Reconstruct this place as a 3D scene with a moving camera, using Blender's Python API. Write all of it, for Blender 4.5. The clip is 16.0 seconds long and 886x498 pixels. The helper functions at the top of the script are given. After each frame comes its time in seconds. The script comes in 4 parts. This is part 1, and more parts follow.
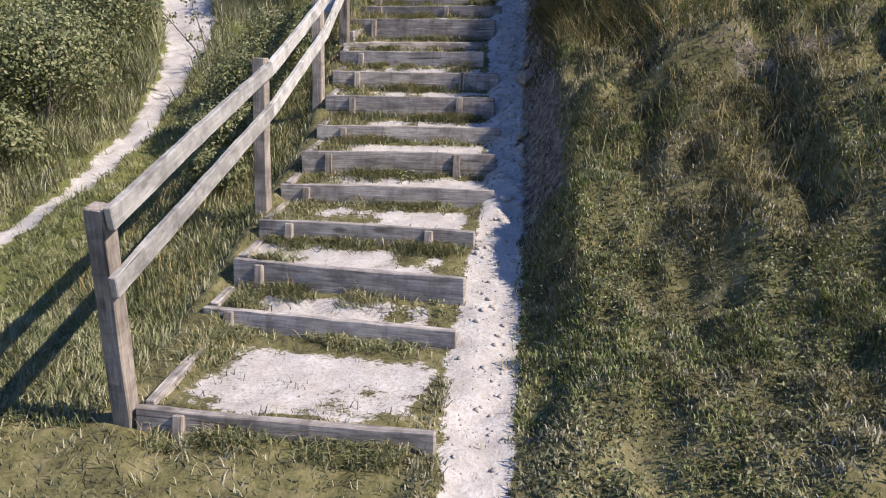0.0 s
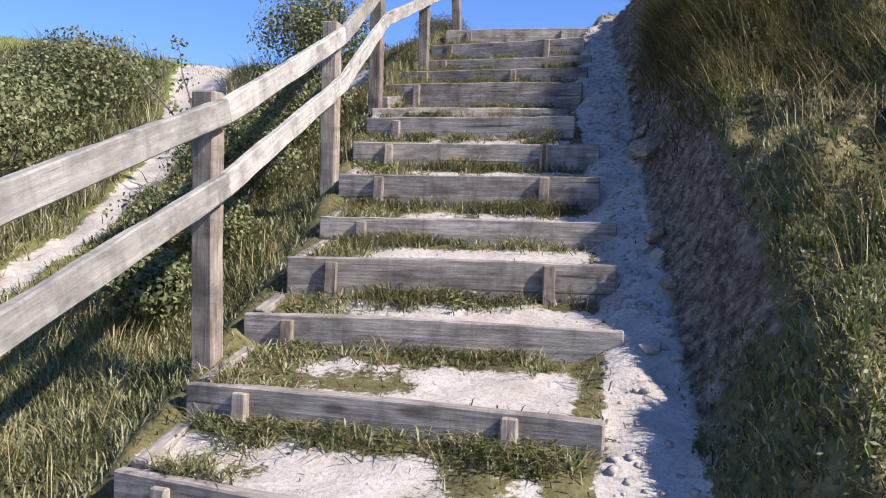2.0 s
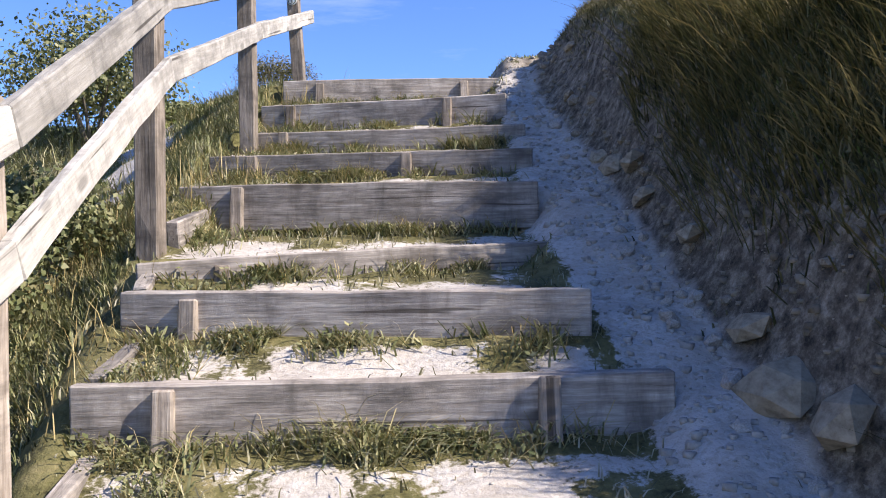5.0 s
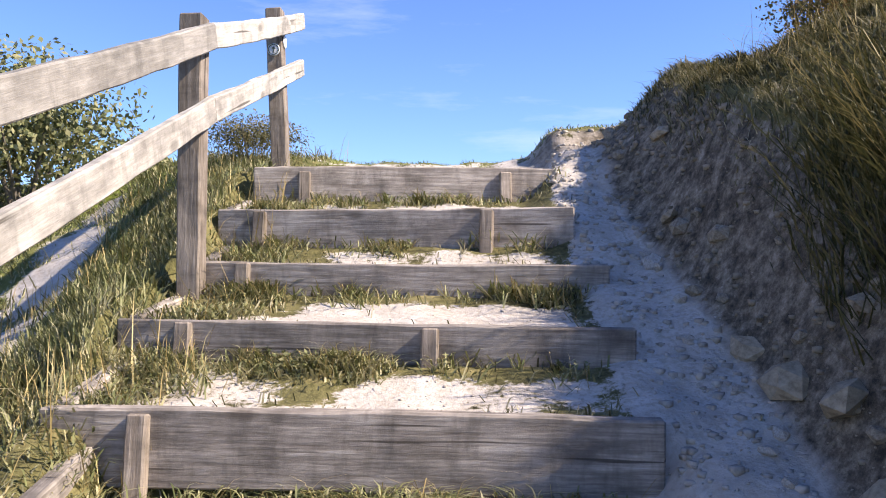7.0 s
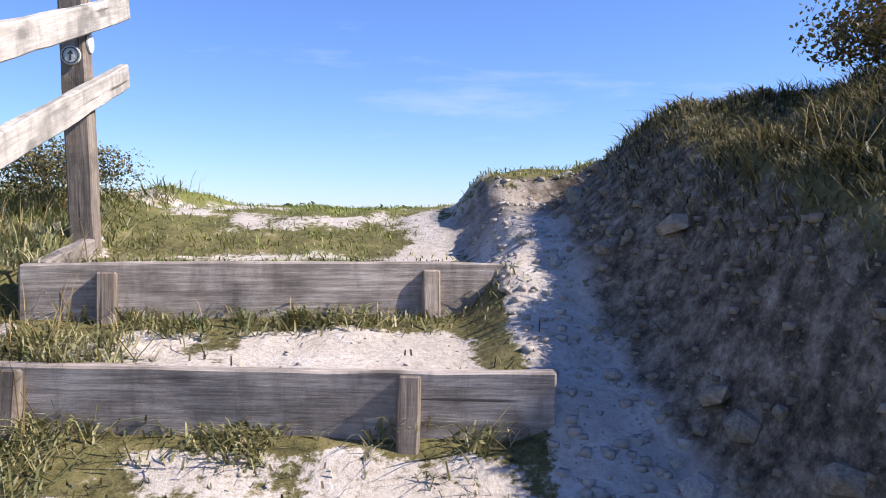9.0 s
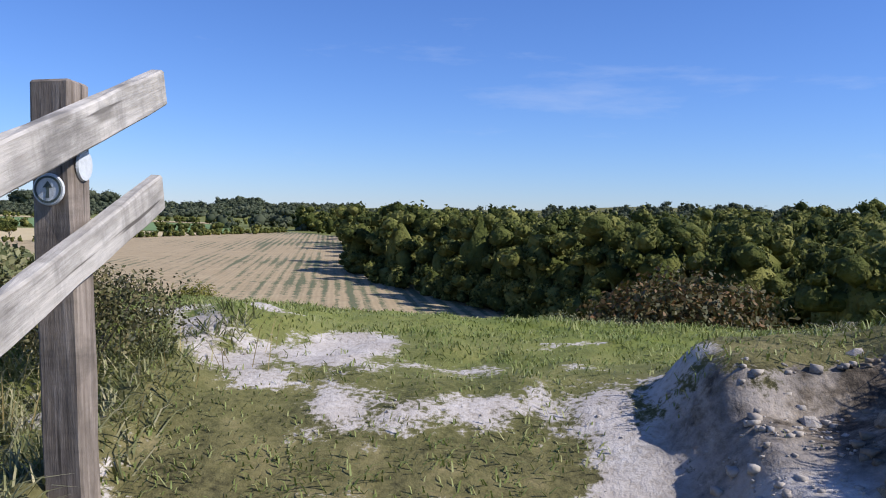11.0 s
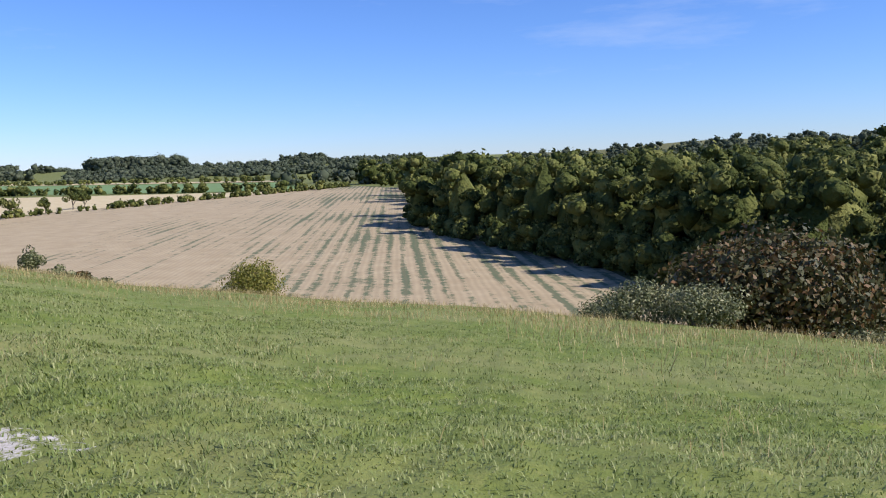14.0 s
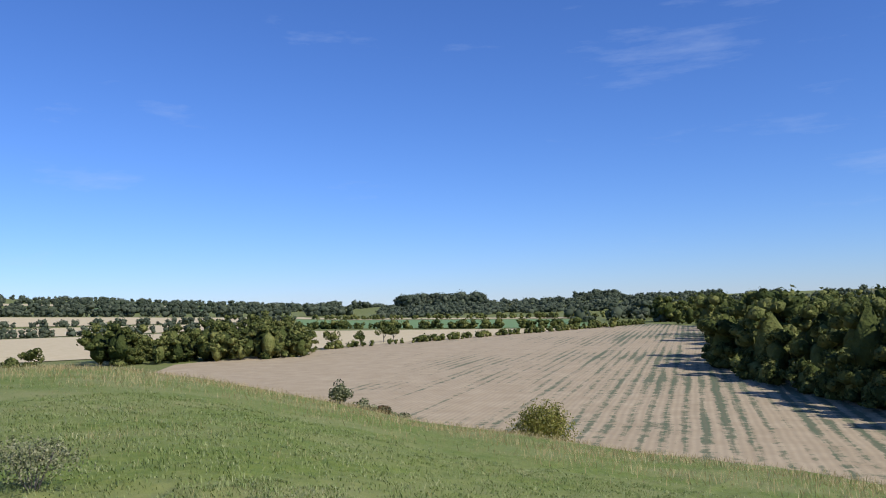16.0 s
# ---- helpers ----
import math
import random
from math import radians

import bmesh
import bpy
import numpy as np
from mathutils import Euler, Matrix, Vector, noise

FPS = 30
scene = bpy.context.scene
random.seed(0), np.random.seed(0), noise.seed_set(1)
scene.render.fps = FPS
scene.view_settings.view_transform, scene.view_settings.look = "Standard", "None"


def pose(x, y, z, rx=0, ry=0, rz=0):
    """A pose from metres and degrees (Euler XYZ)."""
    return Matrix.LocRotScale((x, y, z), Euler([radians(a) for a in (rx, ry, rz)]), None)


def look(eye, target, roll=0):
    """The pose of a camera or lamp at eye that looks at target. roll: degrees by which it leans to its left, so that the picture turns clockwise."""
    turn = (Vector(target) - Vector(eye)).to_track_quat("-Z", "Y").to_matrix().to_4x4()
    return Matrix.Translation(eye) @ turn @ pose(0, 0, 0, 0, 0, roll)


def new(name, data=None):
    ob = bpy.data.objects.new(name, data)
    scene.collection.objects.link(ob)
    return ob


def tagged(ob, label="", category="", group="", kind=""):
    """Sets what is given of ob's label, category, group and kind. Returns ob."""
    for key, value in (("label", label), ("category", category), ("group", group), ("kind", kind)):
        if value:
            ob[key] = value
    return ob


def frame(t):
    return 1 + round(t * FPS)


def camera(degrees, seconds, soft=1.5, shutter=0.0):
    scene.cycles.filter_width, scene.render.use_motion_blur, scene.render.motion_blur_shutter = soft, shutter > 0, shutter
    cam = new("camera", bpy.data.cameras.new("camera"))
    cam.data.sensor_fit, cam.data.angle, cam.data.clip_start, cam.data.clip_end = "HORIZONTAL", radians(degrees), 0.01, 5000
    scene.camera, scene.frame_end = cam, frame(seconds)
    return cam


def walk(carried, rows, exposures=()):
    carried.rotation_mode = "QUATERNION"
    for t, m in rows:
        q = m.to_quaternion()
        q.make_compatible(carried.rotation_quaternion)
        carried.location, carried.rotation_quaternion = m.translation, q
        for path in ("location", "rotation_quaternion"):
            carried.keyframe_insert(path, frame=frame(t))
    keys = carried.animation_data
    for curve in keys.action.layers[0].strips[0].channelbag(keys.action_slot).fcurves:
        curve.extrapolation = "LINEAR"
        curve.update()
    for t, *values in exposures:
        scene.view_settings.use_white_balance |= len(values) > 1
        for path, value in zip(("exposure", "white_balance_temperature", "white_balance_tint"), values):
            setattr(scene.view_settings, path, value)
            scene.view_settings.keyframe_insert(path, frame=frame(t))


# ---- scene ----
cam = camera(57.0, 16.0, soft=1.05)
PATH = [
    (0.0, look((0.851, -1.796, 1.154), (0.510, 0.140, 0.786), 0.9)),
    (0.5, look((0.693, -1.223, 1.130), (0.299, 0.728, 0.941), 0.2)),
    (1.0, look((0.536, -0.495, 0.994), (0.144, 1.454, 0.772), 0.4)),
    (1.5, look((0.369, 0.200, 0.952), (-0.098, 2.136, 0.773), -0.3)),
    (2.0, look((0.196, 0.889, 0.957), (-0.263, 2.832, 0.854), 1.2)),
    (2.5, look((-0.036, 1.563, 0.985), (-0.432, 3.521, 0.896), 0.2)),
    (3.0, look((-0.292, 2.278, 1.088), (-0.580, 4.256, 1.044), 1.2)),
    (3.2, look((-0.265, 2.420, 1.165), (-0.524, 4.403, 1.118), 0.7)),
    (5.3, look((-0.66, 4.267, 1.8), (-0.721, 6.266, 1.79), -1.3)),
    (5.5, look((-0.683, 4.408, 1.827), (-0.746, 6.407, 1.828), -1.5)),
    (6.0, look((-0.72, 4.832, 2.044), (-0.774, 6.831, 2.084), -0.1)),
    (6.5, look((-0.73, 5.317, 2.244), (-0.8, 7.314, 2.17), 0.3)),
    (7.0, look((-0.812, 5.703, 2.481), (-0.886, 7.702, 2.495), 0.3)),
    (7.5, look((-0.877, 6.124, 2.601), (-0.895, 8.124, 2.611), 2.6)),
    (8.0, look((-0.864, 6.526, 2.818), (-0.83, 8.525, 2.888), -0.1)),
    (8.5, pose(-0.852, 6.867, 2.996, 90.36, 2.61, -3.28)),
    (9.0, pose(-0.871, 7.217, 3.095, 87.72, -0.72, -5.47)),
    (9.5, pose(-0.776, 7.566, 3.338, 86.72, 0.24, 2.79)),
    (10.0, pose(-0.953, 7.902, 3.474, 88.89, -0.65, 2.77)),
    (12.3, pose(-1.032, 9.364, 3.933, 84.28, -1.83, 2.10)),
    (12.5, pose(-1.012, 9.425, 3.971, 84.20, 0.74, 4.12)),
    (13.0, pose(-1.096, 9.829, 4.051, 84.80, 0.91, 5.24)),
    (13.5, pose(-1.127, 10.100, 4.087, 84.28, 1.22, 6.43)),
    (14.0, pose(-1.067, 10.362, 4.234, 83.56, 1.70, 6.45)),
    (14.5, pose(-1.141, 10.674, 4.278, 85.91, -0.01, 13.15)),
    (15.0, pose(-1.174, 10.936, 4.366, 88.06, 1.60, 22.16)),
    (15.5, pose(-1.133, 10.974, 4.388, 91.69, 1.73, 26.45)),
    (16.0, pose(-1.177, 10.995, 4.380, 93.72, 1.63, 26.77)),
]
walk(cam, PATH, ((0, 0.6, 6300, 14), (2.0, 0.68, 6250, 14), (5.5, 0.98, 6500, 13), (7.0, 1.08, 6900, 15), (8.0, 1.08, 6800, 15), (9.0, 0.75, 6450, 16),
                 (9.5, 0.4, 6250, 15), (10.0, 0.38, 6150, 14), (12.3, -0.05, 5800, 13), (13.5, 0.1, 5900, 14), (14.5, 0.45, 5850, 13), (15.2, 0.4, 5800, 13),
                 (16, 0.06, 5700, 12)))

# ---- light ----
SUN_AZ, SUN_EL = 102.0, 41.0          # clockwise from +y, above the horizon
world = bpy.data.worlds.new("world")
scene.world = world
world.use_nodes = True
wn = world.node_tree
sky = wn.nodes.new("ShaderNodeTexSky")
sky.sky_type = "NISHITA"
sky.sun_disc = False
sky.sun_elevation, sky.sun_rotation = radians(SUN_EL), radians(SUN_AZ)
sky.altitude, sky.air_density, sky.dust_density, sky.ozone_density = 50, 1.0, 0.0, 4.5
bg = wn.nodes["Background"]
bg.inputs["Strength"].default_value = 0.085
tint = wn.nodes.new("ShaderNodeMix")
tint.data_type, tint.blend_type = "RGBA", "MULTIPLY"
tint.inputs[0].default_value = 1.0
tint.inputs[7].default_value = (0.8, 0.97, 1.38, 1)
wn.links.new(sky.outputs[0], tint.inputs[6])
# thin high cloud
tc = wn.nodes.new("ShaderNodeTexCoord")
cm = wn.nodes.new("ShaderNodeMapping")
cm.inputs["Scale"].default_value = (1.6, 2.6, 9)
cn = wn.nodes.new("ShaderNodeTexNoise")
cn.inputs["Scale"].default_value, cn.inputs["Detail"].default_value, cn.inputs["Roughness"].default_value = 1.7, 7, 0.62
cr = wn.nodes.new("ShaderNodeValToRGB")
cr.color_ramp.elements[0].position, cr.color_ramp.elements[1].position = 0.6, 0.85
cr.color_ramp.elements[1].color = (0.4, 0.4, 0.4, 1)
cl = wn.nodes.new("ShaderNodeMix")
cl.data_type = "RGBA"
cl.inputs[7].default_value = (6.5, 7.2, 8.6, 1)
wn.links.new(tc.outputs["Generated"], cm.inputs[0])
wn.links.new(cm.outputs[0], cn.inputs["Vector"])
wn.links.new(cn.outputs["Fac"], cr.inputs[0])
wn.links.new(cr.outputs[0], cl.inputs[0])
wn.links.new(tint.outputs[2], cl.inputs[6])
wn.links.new(cl.outputs[2], bg.inputs["Color"])
sun_data = bpy.data.lights.new("sun", "SUN")
sun_data.energy, sun_data.angle, sun_data.color = 5.0, radians(0.53), (1.0, 0.93, 0.83)
sun = new("sun", sun_data)
to_sun = Vector((math.sin(radians(SUN_AZ)) * math.cos(radians(SUN_EL)),
                 math.cos(radians(SUN_AZ)) * math.cos(radians(SUN_EL)), math.sin(radians(SUN_EL))))
sun.matrix_world = look((20, 10, 30), Vector((20, 10, 30)) - to_sun)


# ---- materials ----
class Mat:
    """A small builder for node materials."""

    def __init__(self, name, rough=0.9):
        self.m = bpy.data.materials.new(name)
        self.m.use_nodes = True
        self.t = self.m.node_tree
        self.b = self.t.nodes["Principled BSDF"]
        self.b.inputs["Roughness"].default_value = rough
        self.b.inputs["Specular IOR Level"].default_value = 0.25

    def n(self, kind, **kw):
        node = self.t.nodes.new(kind)
        for k, v in kw.items():
            node.inputs[k].default_value = v
        return node

    def link(self, a, b):
        self.t.links.new(a, b)

    def coord(self, scale=(1, 1, 1), world_space=False):
        if world_space:
            out = self.n("ShaderNodeNewGeometry").outputs["Position"]
        else:
            out = self.n("ShaderNodeTexCoord").outputs["Object"]
        mp = self.n("ShaderNodeMapping")
        mp.inputs["Scale"].default_value = scale
        self.link(out, mp.inputs["Vector"])
        return mp.outputs[0]

    def noise(self, vec, scale, detail=4.0, rough=0.6):
        nd = self.n("ShaderNodeTexNoise", Scale=scale, Detail=detail, Roughness=rough)
        self.link(vec, nd.inputs["Vector"])
        return nd.outputs["Fac"]

    def ramp(self, fac, *stops):
        r = self.n("ShaderNodeValToRGB")
        e = r.color_ramp.elements
        while len(e) < len(stops):
            e.new(0.5)
        for el, (p, c) in zip(e, stops):
            el.position, el.color = p, (*c, 1)
        self.link(fac, r.inputs["Fac"])
        return r.outputs["Color"]

    def mix(self, fac, a, b):
        mx = self.n("ShaderNodeMix")
        mx.data_type = "RGBA"
        for src, i in ((fac, 0), (a, 6), (b, 7)):
            if isinstance(src, (float, int)):
                mx.inputs[i].default_value = src
            elif isinstance(src, tuple):
                mx.inputs[i].default_value = (*src, 1)
            else:
                self.link(src, mx.inputs[i])
        return mx.outputs[2]

    def math(self, op, a, b=0.0):
        md = self.n("ShaderNodeMath")
        md.operation = op
        for src, i in ((a, 0), (b, 1)):
            if isinstance(src, (float, int)):
                md.inputs[i].default_value = src
            else:
                self.link(src, md.inputs[i])
        return md.outputs[0]

    def attr(self, name):
        a = self.n("ShaderNodeAttribute")
        a.attribute_name = name
        return a.outputs["Fac"]

    def bump(self, h, strength=0.4, dist=0.01):
        b = self.n("ShaderNodeBump", Strength=strength, Distance=dist)
        self.link(h, b.inputs["Height"])
        self.link(b.outputs[0], self.b.inputs["Normal"])

    def base(self, c):
        self.link(c, self.b.inputs["Base Color"])
        return self.m


def ground_material():
    """Turf, bare chalk and rubble, told apart by what grows where."""
    k = Mat("ground", 0.95)
    p = k.coord(world_space=True)
    mid, fine = k.noise(p, 6, 5, 0.65), k.noise(p, 45, 4, 0.7)
    turf = k.ramp(mid, (0.36, (0.028, 0.025, 0.011)), (0.5, (0.1, 0.09, 0.032)), (0.64, (0.26, 0.21, 0.1)))
    turf = k.mix(k.ramp(fine, (0.35, (0, 0, 0)), (0.7, (1, 1, 1))), turf, (0.17, 0.15, 0.06))
    green = k.ramp(mid, (0.3, (0.1, 0.135, 0.02)), (0.55, (0.17, 0.2, 0.033)), (0.75, (0.27, 0.26, 0.07)))
    green = k.mix(k.ramp(fine, (0.35, (0, 0, 0)), (0.75, (0.8, 0.8, 0.8))), green, (0.1, 0.14, 0.022))
    green = k.mix(k.ramp(k.noise(p, 0.35, 5, 0.65), (0.42, (0, 0, 0)), (0.68, (0.75, 0.75, 0.75))), green, (0.25, 0.235, 0.085))
    turf = k.mix(k.attr("lush"), turf, green)
    chalk = k.ramp(mid, (0.25, (0.36, 0.31, 0.26)), (0.5, (0.48, 0.43, 0.375)), (0.75, (0.6, 0.555, 0.5)))
    chalk = k.mix(k.ramp(fine, (0.38, (0.75, 0.75, 0.75)), (0.54, (0, 0, 0))), chalk, (0.36, 0.31, 0.25))
    soil = k.ramp(k.noise(p, 14, 6, 0.75), (0.36, (0.04, 0.032, 0.023)), (0.49, (0.13, 0.104, 0.074)), (0.6, (0.26, 0.215, 0.16)), (0.73, (0.43, 0.38, 0.315)))
    chalk = k.mix(k.ramp(k.math("ADD", k.attr("soil"), k.math("MULTIPLY", k.math("SUBTRACT", mid, 0.5), 1.2)),
                         (0.35, (0, 0, 0)), (0.75, (1, 1, 1))), chalk, soil)
    edge = k.math("ADD", k.attr("chalk"), k.math("MULTIPLY", k.math("SUBTRACT", mid, 0.5), 1.5))
    edge = k.math("ADD", edge, k.math("MULTIPLY", k.math("SUBTRACT", fine, 0.5), 0.9))
    fac = k.ramp(edge, (0.44, (0, 0, 0)), (0.6, (1, 1, 1)))
    k.bump(k.math("ADD", k.math("MULTIPLY", mid, 1.0), k.math("MULTIPLY", fine, 0.6)), 0.55, 0.022)
    return k.base(k.mix(fac, turf, chalk))


def wood_material(name, light, dark):
    """Silvered, weathered softwood with grain along the board."""
    k = Mat(name, 0.85)
    r = k.n("ShaderNodeObjectInfo").outputs["Random"]
    off = k.n("ShaderNodeVectorMath")
    off.operation = "ADD"
    sc = k.n("ShaderNodeCombineXYZ")
    for i in range(3):
        k.link(k.math("MULTIPLY", r, 37.0 + 11 * i), sc.inputs[i])
    k.link(k.n("ShaderNodeTexCoord").outputs["Object"], off.inputs[0])
    k.link(sc.outputs[0], off.inputs[1])
    mp = k.n("ShaderNodeMapping")
    mp.inputs["Scale"].default_value = (1.3, 24, 24)
    k.link(off.outputs[0], mp.inputs["Vector"])
    grain = k.noise(mp.outputs[0], 3.0, 6, 0.7)
    mp2 = k.n("ShaderNodeMapping")
    mp2.inputs["Scale"].default_value = (3, 6, 6)
    k.link(off.outputs[0], mp2.inputs["Vector"])
    blot = k.noise(mp2.outputs[0], 1.5, 5, 0.65)
    c = k.ramp(grain, (0.3, dark), (0.52, tuple((a + b) / 2 for a, b in zip(light, dark))), (0.7, light))
    c = k.mix(k.ramp(blot, (0.42, (0, 0, 0)), (0.7, (0.85, 0.85, 0.85))), c, tuple(0.45 * d + 0.02 for d in dark))
    mp3 = k.n("ShaderNodeMapping")
    mp3.inputs["Scale"].default_value = (9, 2.2, 2.2)
    k.link(off.outputs[0], mp3.inputs["Vector"])
    stain = k.noise(mp3.outputs[0], 1.2, 5, 0.7)
    c = k.mix(k.ramp(stain, (0.5, (0, 0, 0)), (0.72, (0.6, 0.6, 0.6))), c, tuple(0.35 * d + 0.015 for d in dark))
    mp4 = k.n("ShaderNodeMapping")
    mp4.inputs["Scale"].default_value = (1.1, 38, 38)
    k.link(off.outputs[0], mp4.inputs["Vector"])
    split = k.noise(mp4.outputs[0], 1.0, 2, 0.5)
    c = k.mix(k.ramp(split, (0.66, (0, 0, 0)), (0.7, (0.8, 0.8, 0.8))), c, (0.05, 0.04, 0.03))
    mp5 = k.n("ShaderNodeMapping")
    mp5.inputs["Scale"].default_value = (3.2, 8, 8)
    k.link(off.outputs[0], mp5.inputs["Vector"])
    vo = k.n("ShaderNodeTexVoronoi", Scale=1.0)
    k.link(mp5.outputs[0], vo.inputs["Vector"])
    c = k.mix(k.ramp(vo.outputs["Distance"], (0.1, (0.75, 0.75, 0.75)), (0.2, (0, 0, 0))), c, tuple(0.5 * d for d in dark))
    tone = k.math("ADD", 0.7, k.math("MULTIPLY", r, 0.5))
    hs = k.n("ShaderNodeHueSaturation")
    k.link(tone, hs.inputs["Value"])
    k.link(c, hs.inputs["Color"])
    k.bump(grain, 0.5, 0.006)
    return k.base(hs.outputs[0])


def leaf_material(name, a, b, c, rough=0.6, shine=0.3, mottle=1.0, spread=1.5):
    """Leaves or blades, each of its own tone."""
    k = Mat(name, rough)
    k.b.inputs["Specular IOR Level"].default_value = shine
    r = k.n("ShaderNodeNewGeometry").outputs["Random Per Island"]
    w = k.coord(world_space=True)
    p = k.math("ADD", k.math("MULTIPLY", k.noise(w, 1.3 * mottle, 3), 0.5), k.math("MULTIPLY", k.noise(w, 7.0 * mottle, 3), 0.5))
    f = k.math("ADD", k.math("MULTIPLY", r, 0.6), k.math("MULTIPLY", k.math("SUBTRACT", p, 0.36 + 0.05 * (spread - 1.5)), spread))
    col = k.ramp(f, (0.1, a), (0.5, b), (0.9, c))
    m = k.base(col)
    tr = k.n("ShaderNodeBsdfTranslucent")
    k.link(col, tr.inputs["Color"])
    mx = k.n("ShaderNodeMixShader", Fac=0.2)
    out = k.t.nodes["Material Output"]
    k.link(k.b.outputs[0], mx.inputs[1])
    k.link(tr.outputs[0], mx.inputs[2])
    k.link(mx.outputs[0], out.inputs["Surface"])
    return m


def field_material(name, a, b, rows=0.0, green=(0.1, 0.14, 0.05), turn=0.0):
    """Stubble or crop, with drilled rows and patches of regrowth."""
    k = Mat(name, 0.95)
    p = k.coord(world_space=True)
    mid = k.noise(p, 0.25, 5, 0.7)
    col = k.mix(k.ramp(mid, (0.3, (0, 0, 0)), (0.7, (1, 1, 1))), a, b)
    if rows:
        turned = k.n("ShaderNodeMapping")
        turned.inputs["Rotation"].default_value = (0, 0, radians(turn))
        k.link(k.n("ShaderNodeNewGeometry").outputs["Position"], turned.inputs["Vector"])
        mp = k.n("ShaderNodeMapping")
        mp.inputs["Scale"].default_value = (rows, rows * 0.028, 1)
        k.link(turned.outputs[0], mp.inputs["Vector"])
        sep = k.n("ShaderNodeSeparateXYZ")
        k.link(turned.outputs[0], sep.inputs[0])
        across = k.math("ADD", sep.outputs["X"], k.math("MULTIPLY", k.noise(p, 0.05, 3), 1.2))
        lines = k.math("SINE", k.math("MULTIPLY", across, 6.283 / 1.9))
        fine = k.math("SINE", k.math("MULTIPLY", across, 6.283 / 0.7))
        row = k.noise(mp.outputs[0], 1.0, 4, 0.7)
        lush = k.noise(p, 0.014, 3)
        side = k.ramp(k.math("MULTIPLY", k.math("ADD", sep.outputs["X"], 62.0), 0.025), (0.0, (0, 0, 0)), (1.0, (1, 1, 1)))
        patch = k.math("ADD", k.math("MULTIPLY", lines, 0.2), k.math("MULTIPLY", k.math("SUBTRACT", row, 0.5), 1.7))
        patch = k.math("ADD", patch, k.math("MULTIPLY", k.math("SUBTRACT", lush, 0.5), 1.8))
        patch = k.math("ADD", patch, k.math("MULTIPLY", k.math("SUBTRACT", side, 0.9), 0.45))
        patch = k.math("ADD", patch, k.math("MULTIPLY", k.math("SUBTRACT", k.noise(p, 0.9, 4, 0.7), 0.5), 1.5))
        col = k.mix(k.ramp(patch, (0.02, (0, 0, 0)), (0.3, (0.85, 0.85, 0.85))), col, green)
        col = k.mix(k.math("MULTIPLY", k.math("ADD", fine, 1.0), 0.12), col, tuple(0.6 * v for v in a))
    k.bump(mid, 0.3, 0.2)
    return k.base(col)


def plain_material(name, a, b, scale=30, rough=0.8, metal=0.0):
    k = Mat(name, rough)
    k.b.inputs["Metallic"].default_value = metal
    f = k.noise(k.coord(), scale, 5, 0.7)
    k.bump(f, 0.3, 0.01)
    return k.base(k.ramp(f, (0.3, a), (0.7, b)))


M_GROUND = ground_material()
M_BOARD = wood_material("board_wood", (0.6, 0.53, 0.46), (0.2, 0.165, 0.135))
M_RAIL = wood_material("rail_wood", (0.56, 0.52, 0.46), (0.33, 0.3, 0.255))
M_POST = wood_material("post_wood", (0.52, 0.44, 0.36), (0.2, 0.155, 0.115))
M_TURF = leaf_material("turf_blades", (0.035, 0.038, 0.018), (0.17, 0.157, 0.075), (0.48, 0.43, 0.3), mottle=2.3, spread=2.3)
M_MEADOW = leaf_material("meadow_blades", (0.115, 0.155, 0.032), (0.2, 0.24, 0.06), (0.38, 0.37, 0.16))
M_LUSH = leaf_material("lush_blades", (0.08, 0.096, 0.035), (0.21, 0.212, 0.085), (0.46, 0.41, 0.24), mottle=2.0, spread=1.9)
M_STRAW = leaf_material("straw_blades", (0.22, 0.155, 0.055), (0.4, 0.3, 0.12), (0.56, 0.46, 0.22))
M_SCRUB = leaf_material("scrub_blades", (0.032, 0.037, 0.013), (0.1, 0.095, 0.034), (0.27, 0.22, 0.1), mottle=2.0, spread=1.9)
M_LEAF = leaf_material("bush_leaves", (0.065, 0.082, 0.03), (0.17, 0.178, 0.07), (0.36, 0.33, 0.17))
M_LEAF_RED = leaf_material("autumn_leaves", (0.05, 0.055, 0.015), (0.1, 0.09, 0.03), (0.2, 0.1, 0.035))
M_LEAF_GOLD = leaf_material("yellowing_leaves", (0.1, 0.11, 0.015), (0.2, 0.19, 0.03), (0.32, 0.26, 0.05))
M_WOODS = leaf_material("wood_canopy", (0.032, 0.046, 0.012), (0.1, 0.115, 0.028), (0.27, 0.26, 0.075), 0.85, 0.1, 0.07)
for m_ in (M_WOODS,):
    nt = m_.node_tree
    nz, bp, gp = nt.nodes.new("ShaderNodeTexNoise"), nt.nodes.new("ShaderNodeBump"), nt.nodes.new("ShaderNodeNewGeometry")
    nz.inputs["Scale"].default_value, nz.inputs["Detail"].default_value = 1.6, 6
    bp.inputs["Strength"].default_value, bp.inputs["Distance"].default_value = 1.0, 0.7
    nt.links.new(gp.outputs["Position"], nz.inputs["Vector"])
    nt.links.new(nz.outputs["Fac"], bp.inputs["Height"])
    nt.links.new(bp.outputs[0], nt.nodes["Principled BSDF"].inputs["Normal"])
M_FAR = leaf_material("distant_trees", (0.045, 0.055, 0.032), (0.08, 0.095, 0.055), (0.14, 0.15, 0.09), 0.9, 0.1, 0.02)
M_BARK = plain_material("bark", (0.09, 0.075, 0.055), (0.2, 0.17, 0.13), 18)
